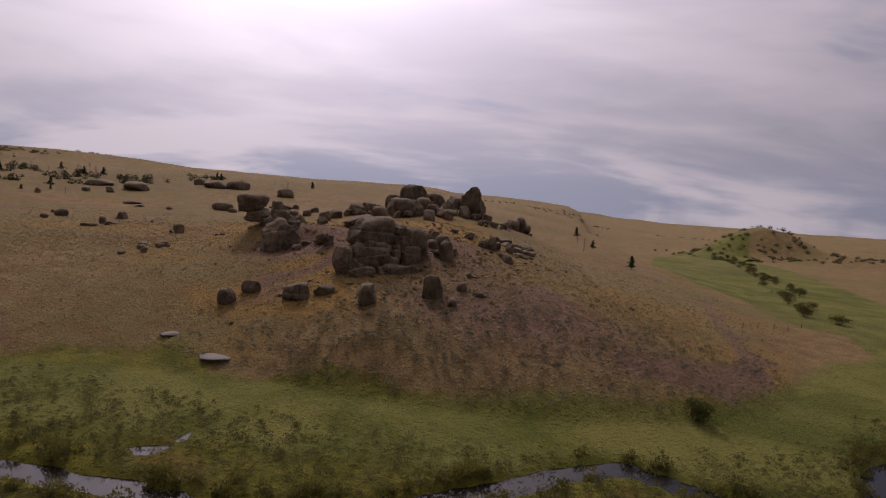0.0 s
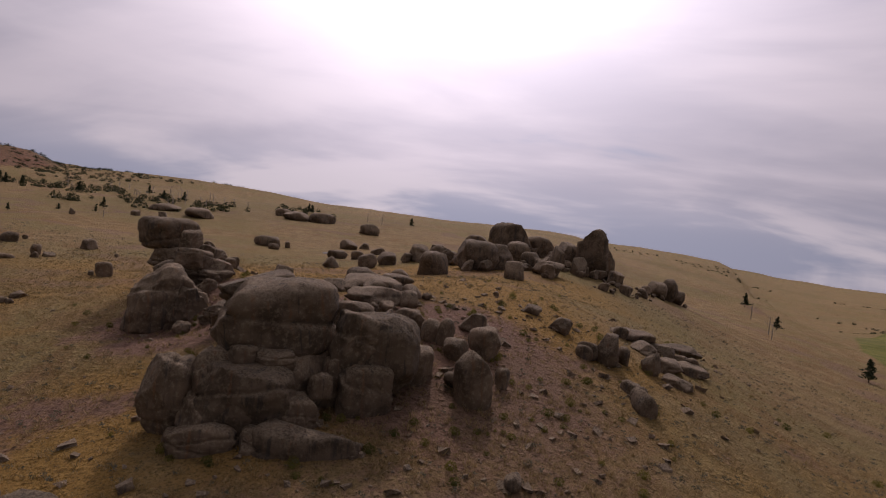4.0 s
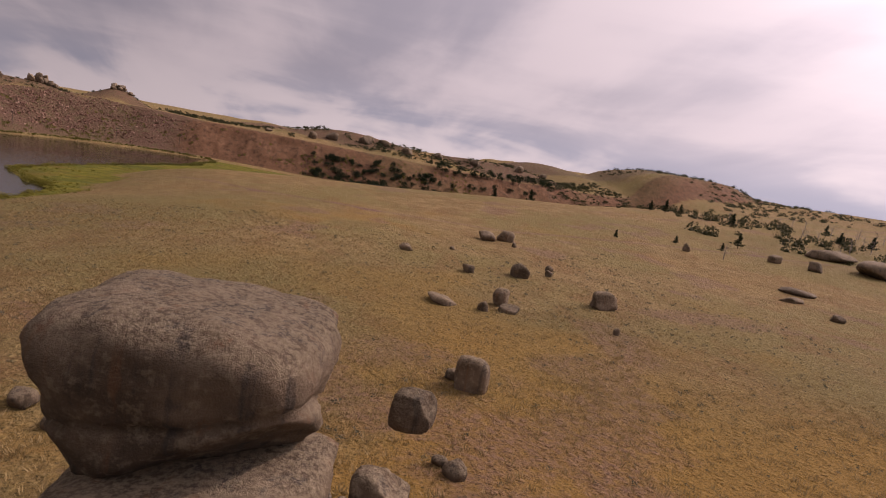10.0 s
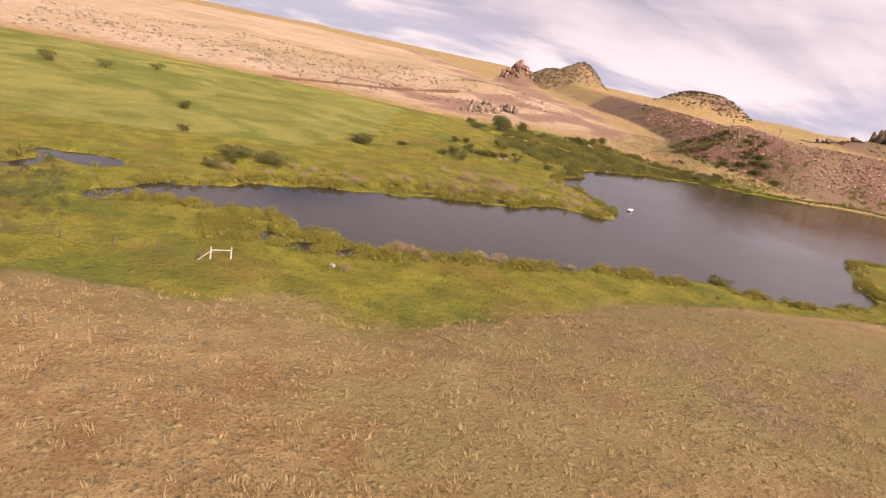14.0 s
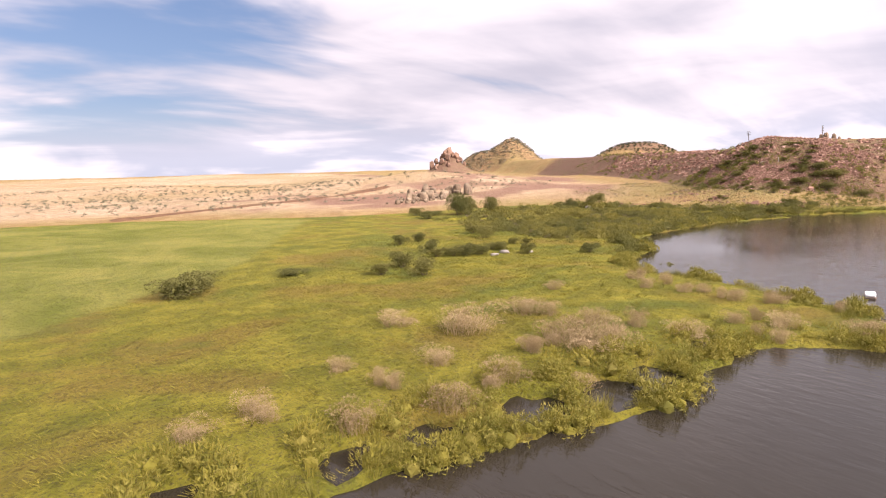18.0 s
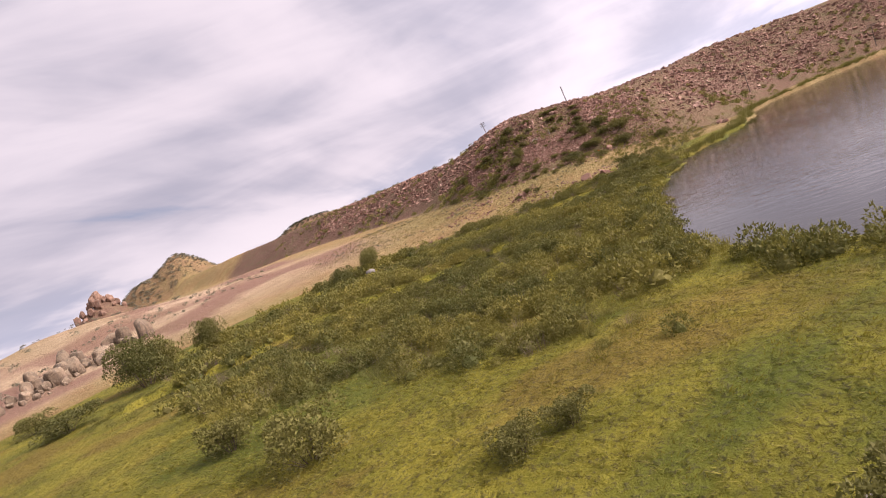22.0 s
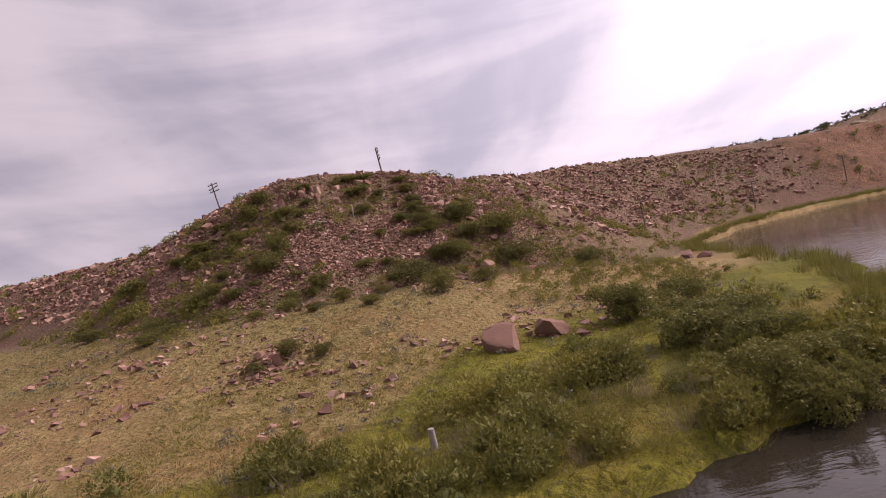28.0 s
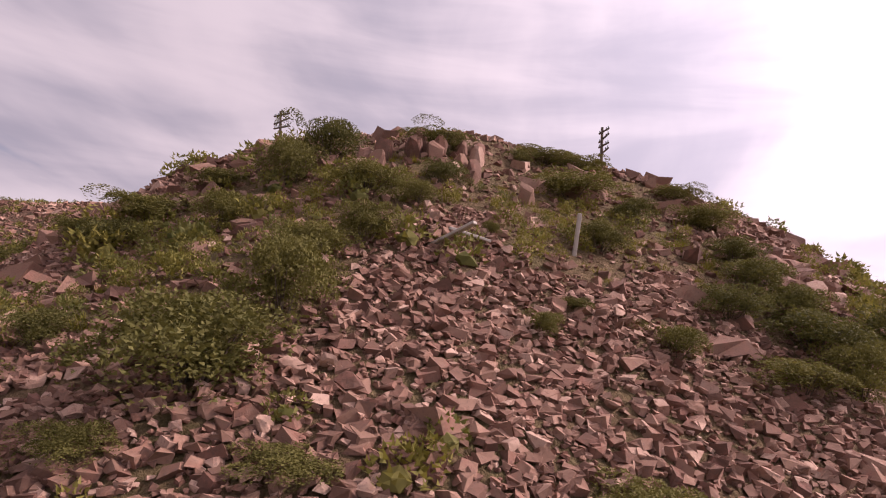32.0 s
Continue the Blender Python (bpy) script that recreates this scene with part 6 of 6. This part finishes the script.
scatter("low_brush", "small olive brush scattered on the knob", "shrubs", [leaf_cloud(r6, 190, 0.5, 0.8, 0.11, 6, 0.28, 0) for _ in range(4)], pts, r6.uniform(0.5, 1.3, len(pts)), WILLOW_MASS, 71)

pts = np.stack([-302 + 2.4 * r6.normal(size=240), -55 + 1.8 * r6.normal(size=240)], -1)
scatter("rock_heap", "heap of broken pinkish stones on the bench", "rocks", shards, pts, 0.12 + 0.34 * r6.random(240) ** 2, TALUS, 74, sink=-0.05)

LONE = [(-297.6, -39.7, 3.0, 1.5), (-299.2, -36.4, 2.4, 1.3), (-336.7, -52.5, 1.0, 1.1), (-324.7, -36.9, 2.0, 1.2), (-319.4, -62.8, 1.1, 0.9), (-323.3, -70.3, 1.0, 0.9), (-315.4, -44.6, 0.5, 0.6), (-310.1, -43.4, 0.4, 0.4), (-301.4, -54.0, 1.0, 0.8), (-303.6, -55.7, 0.9, 0.5), (-332.6, -12.0, 2.4, 1.0), (-330.5, -11.0, 1.6, 0.8)]
for k, (x, y, w, h) in enumerate(LONE):
    me = rock_mesh("talus_boulder", TALUS, False, seed=1400 + k, dims=(w * 1.05, w * 0.8, h * 1.3), level=3, square=3.6, cuts=11, rough=0.6, hard=0.97, deep=(0.5, 0.85))
    tagged(part("talus_boulder", me, TALUS, m=pose(x, y, height1(x, y) + h * 0.33, 0, 0, k * 53)), "angular pinkish boulder fallen below the talus", "boulder", "fallen boulders")
ledge = [(-338.5, -57.5, 2.0, 1.6), (-337.6, -60.0, 1.8, 1.5), (-339.8, -55.6, 1.6, 1.4), (-337.2, -55.4, 1.4, 1.3), (-340.0, -40.5, 2.0, 0.9), (-338.6, -39.4, 1.8, 0.9), (-337.6, -41.5, 1.6, 0.9)]
crag = base("cliff_ledge", "jointed grey-pink bedrock ledge near the knob top", "rocks", pose(-339, -50, height1(-339, -50)))
for k, (x, y, w, h) in enumerate(ledge):
    for j in range(4):
        me = rock_mesh("block", TALUS, False, seed=1500 + 7 * k + j, dims=(w * 0.55, w * 0.5, h * r6.uniform(0.9, 1.5)), level=2, square=8.0, cuts=7, rough=0.25, hard=1.0, deep=(0.55, 0.85))
        px, py = x + (j % 2 - 0.5) * w * 0.5, y + (j // 2 - 0.5) * w * 0.5
        part("block", me, TALUS, crag, m=pose(px + 339, py + 50, height1(px, py) - height1(-339, -50) + 0.05 * h, r6.uniform(-8, 8), r6.uniform(-8, 8), 20 + r6.uniform(-15, 15)))

pts = strew(2600, -60, 40, 88, 170, hill_dots, 72)
scatter("hill_rubble", "small granite stones strewn over reddish soil", "rocks", shards, pts, 0.15 + 0.75 * r6.random(len(pts)) ** 2.5, GRANITE, 73, sink=-0.03)

# ---- made things ----


def plain_material(name, col, rough=0.6, metal=0.0, wear=(0.1, 0.09, 0.08)):
    m, nt, b = material(name, rough, 0.3)
    b.inputs["Metallic"].default_value = metal
    n = noise_(nt, coords(nt), 9.0, 5, 0.65)
    link(nt, mix_(nt, math_(nt, "MULTIPLY", ramp_(nt, n, 0.5, 0.75), 0.5), col, wear), b.inputs["Base Color"])
    return m


POLE = plain_material("weathered_pole_wood", (0.10, 0.075, 0.055), 0.9)
PALE = plain_material("bleached_timber", (0.36, 0.32, 0.27), 0.85, 0.0, (0.2, 0.17, 0.13))
WHITE = plain_material("white_plastic", (0.72, 0.72, 0.70), 0.45)
RED = plain_material("red_plastic", (0.55, 0.03, 0.02), 0.5)
ORANGE = plain_material("orange_cloth", (0.70, 0.13, 0.02), 0.8)
GLASS = plain_material("insulator_glass", (0.05, 0.10, 0.09), 0.2)
LIMESTONE = plain_material("white_boulder_stone", (0.20, 0.18, 0.15), 0.9, 0.0, (0.22, 0.19, 0.15))


def box_mesh(name, dims, mat, bevel=0.01):
    bm = bmesh.new()
    bmesh.ops.create_cube(bm, size=1.0)
    bmesh.ops.scale(bm, vec=dims, verts=bm.verts)
    bmesh.ops.bevel(bm, geom=bm.edges[:], offset=min(bevel, min(dims) * 0.3), segments=1, affect="EDGES")
    me = bpy.data.meshes.new(name)
    bm.to_mesh(me)
    bm.free()
    me.materials.append(mat)
    return me


def telegraph_pole(x, y, tall_, arms, turn, lean_x, lean_y, label):
    z = height1(x, y)
    top = base("telegraph_pole", label, "pole", pose(x, y, z, lean_x, lean_y, turn), "telegraph poles")
    part("post", sticks_mesh("post", [((0, 0, -0.5), (0, 0, tall_), 0.14, 0.10)], POLE, 8), POLE, top)
    for k in range(arms):
        h = tall_ - 0.3 - 0.55 * k
        arm = part("crossarm", box_mesh("crossarm", (2.2, 0.10, 0.12), POLE), POLE, top, m=pose(0, 0.14, h, 0, (-1) ** k * 4, 0))
        for q in (-0.95, -0.5, 0.5, 0.95):
            part("insulator", sticks_mesh("insulator", [((q, 0, 0.05), (q, 0, 0.22), 0.05, 0.035)], GLASS, 6), GLASS, arm)
    return top


telegraph_pole(-356.7, -47.2, 5.0, 4, 12, 4, 0, "leaning telegraph pole with four crossarms on the knob")
telegraph_pole(-358.1, -73.9, 5.2, 3, 60, 4, -6, "old telegraph pole with askew crossarms on the ridge")
telegraph_pole(-371.6, -124.0, 5.6, 2, 80, 0, 0, "telegraph pole on the lower embankment slope")
telegraph_pole(-376.7, 0.4, 6.2, 2, 60, 0, 0, "telegraph pole standing at the pond shore")
telegraph_pole(-407.0, 40.2, 7.0, 2, 70, 0, 2, "telegraph pole on the talus bank by the pond")
telegraph_pole(-417.0, 72.0, 7.0, 2, 80, 0, 0, "telegraph pole below the red embankment")


def post_fence(name, label, line, gap, tall_, mat, rails=()):
    x0, y0 = line[0]
    z0 = height1(x0, y0)
    top = base(name, label, "fence", pose(x0, y0, z0))
    spots = []
    for (ax, ay), (bx, by) in zip(line[:-1], line[1:]):
        n = max(1, int(math.hypot(bx - ax, by - ay) / gap))
        spots += [(ax + (bx - ax) * k / n, ay + (by - ay) * k / n) for k in range(n)]
    spots.append(line[-1])
    me = sticks_mesh("fence_post", [((0, 0, -0.3), (0, 0, tall_), 0.07, 0.06)], mat, 6)
    places = []
    for x, y in spots:
        p = (x - x0, y - y0, height1(x, y) - z0)
        places.append(p)
        part("fence_post", me, mat, top, m=pose(*p))
    for h in rails:
        rods = [((a[0], a[1], a[2] + h), (b[0], b[1], b[2] + h), 0.008, 0.008) for a, b in zip(places[:-1], places[1:])]
        part("wire", sticks_mesh("wire", rods, POLE, 3), POLE, top)
    return top


post_fence("rail_fence", "row of dark fence posts along the embankment crest", [(-382, -24), (-396, -12), (-412, 8), (-428, 40), (-436, 80), (-434, 130)], 2.6, 1.3, POLE)
post_fence("wire_fence", "weathered post and wire fence across the marsh", [(-88.5, 61.0), (-80, 58), (-70, 54), (-62, 48)], 4.5, 1.1, POLE, (0.4, 0.8, 1.1))
post_fence("wire_fence", "sparse fence posts beside the hillside track", [(66, 122), (72, 127), (78, 131), (90, 140)], 7.0, 1.3, POLE, (0.6, 1.1))
brace = base("fence_brace", "pale wooden H-shaped fence brace in the marsh", "fence", pose(-90.6, 61.2, height1(-90.6, 61.2)))
for q in (-1.1, 1.1):
    part("post", sticks_mesh("post", [((q, 0, -0.3), (q, 0, 1.45), 0.10, 0.09)], PALE, 8), PALE, brace)
part("rail", sticks_mesh("rail", [((-1.1, 0, 1.05), (1.1, 0, 1.05), 0.06, 0.06)], PALE, 7), PALE, brace)
part("stay", sticks_mesh("stay", [((1.1, 0, 0.95), (2.6, 0.4, -0.1), 0.05, 0.04)], PALE, 6), PALE, brace)

mark = base("marker_post", "white utility marker post with a red cap", "marker", pose(-312.3, -48.5, height1(-312.3, -48.5), 0, 7, 0))
part("post", sticks_mesh("post", [((0, 0, -0.2), (0, 0, 1.0), 0.05, 0.05)], WHITE, 8), WHITE, mark)
part("cap", sticks_mesh("cap", [((0, 0, 1.0), (0, 0, 1.16), 0.06, 0.05), ((0, 0, 1.16), (0, 0, 1.18), 0.05, 0.002)], RED, 8), RED, mark, "red plastic cap")
flag = base("survey_flag", "small orange survey flag on a wire", "flag", pose(-322.6, -39.0, height1(-322.6, -39.0)))
part("wire", sticks_mesh("wire", [((0, 0, -0.1), (0, 0, 0.7), 0.006, 0.006)], POLE, 4), POLE, flag)
part("pennant", box_mesh("pennant", (0.02, 0.22, 0.16), ORANGE, 0.003), ORANGE, flag, m=pose(0, 0.11, 0.62))


def plank(x, y, dims, turn, tilt, label, lift=0.25):
    tagged(part("plank", box_mesh("plank", dims, PALE, 0.015), PALE, m=pose(x, y, height1(x, y) + lift, 0, tilt, turn)), label, "timber")


plank(-329.9, -54.9, (2.4, 0.22, 0.10), 60, -25, "bleached timber plank lying on the talus", 0.5)
plank(-330.6, -54.2, (1.5, 0.16, 0.10), 110, 10, "short broken plank leaning on talus rocks", 0.5)
plank(-332.8, -50.5, (0.14, 0.14, 1.7), 10, 8, "upright pale timber stake among talus", 0.75)
plank(-288.7, -36.7, (2.6, 0.16, 0.12), 75, 2, "pale board lying in marsh grass", 0.25)
plank(-289.3, -35.4, (1.2, 0.14, 0.12), 20, 10, "short pale board lying in marsh grass", 0.3)
for x, y, h in ((-283.3, -44.1, 0.75), (-281.8, -45.4, 0.6)):
    tagged(part("stump", sticks_mesh("stump", [((0, 0, -0.2), (0.05, 0, h), 0.16, 0.12), ((0.05, 0, h), (0.05, 0, h + 0.02), 0.12, 0.01)], DEADWOOD, 8), DEADWOOD, m=pose(x, y, height1(x, y))), "bleached grey tree stump in the marsh", "stump")
WHITE_ROCK = [(-29.6, 79.6, 5.0, 0.5), (-38.5, 86.0, 3.0, 0.4), (-65.6, 242.0, 6.0, 0.5), (-185.1, -20.9, 1.7, 0.6), (-182.4, -20.2, 1.3, 0.45), (-188.4, -18.6, 1.0, 0.5), (-270.5, -78.5, 2.6, 1.5), (-103.3, 63.0, 1.1, 0.35)]
for k, (x, y, w, h) in enumerate(WHITE_ROCK):
    me = rock_mesh("white_boulder", LIMESTONE, seed=1600 + k, dims=(w, w * 0.7, h * 1.3), level=3, square=2.8, cuts=8, rough=1.4)
    tagged(part("white_boulder", me, LIMESTONE, m=pose(x, y, max(height1(x, y), 0.1) + h * 0.12, 0, 0, 40 * k)), "pale whitish boulder bedded in the grass", "boulder", "white boulders")
raft = base("float_raft", "small white floating raft on the pond", "raft", pose(-192.5, 25.5, 0, 0, 0, 20))
part("hull", box_mesh("hull", (1.7, 1.0, 0.3), POLE, 0.1), POLE, raft, m=pose(0, 0, 0.05))
part("deck", box_mesh("deck", (1.6, 0.9, 0.32), WHITE, 0.12), WHITE, raft, m=pose(0, 0, 0.34))
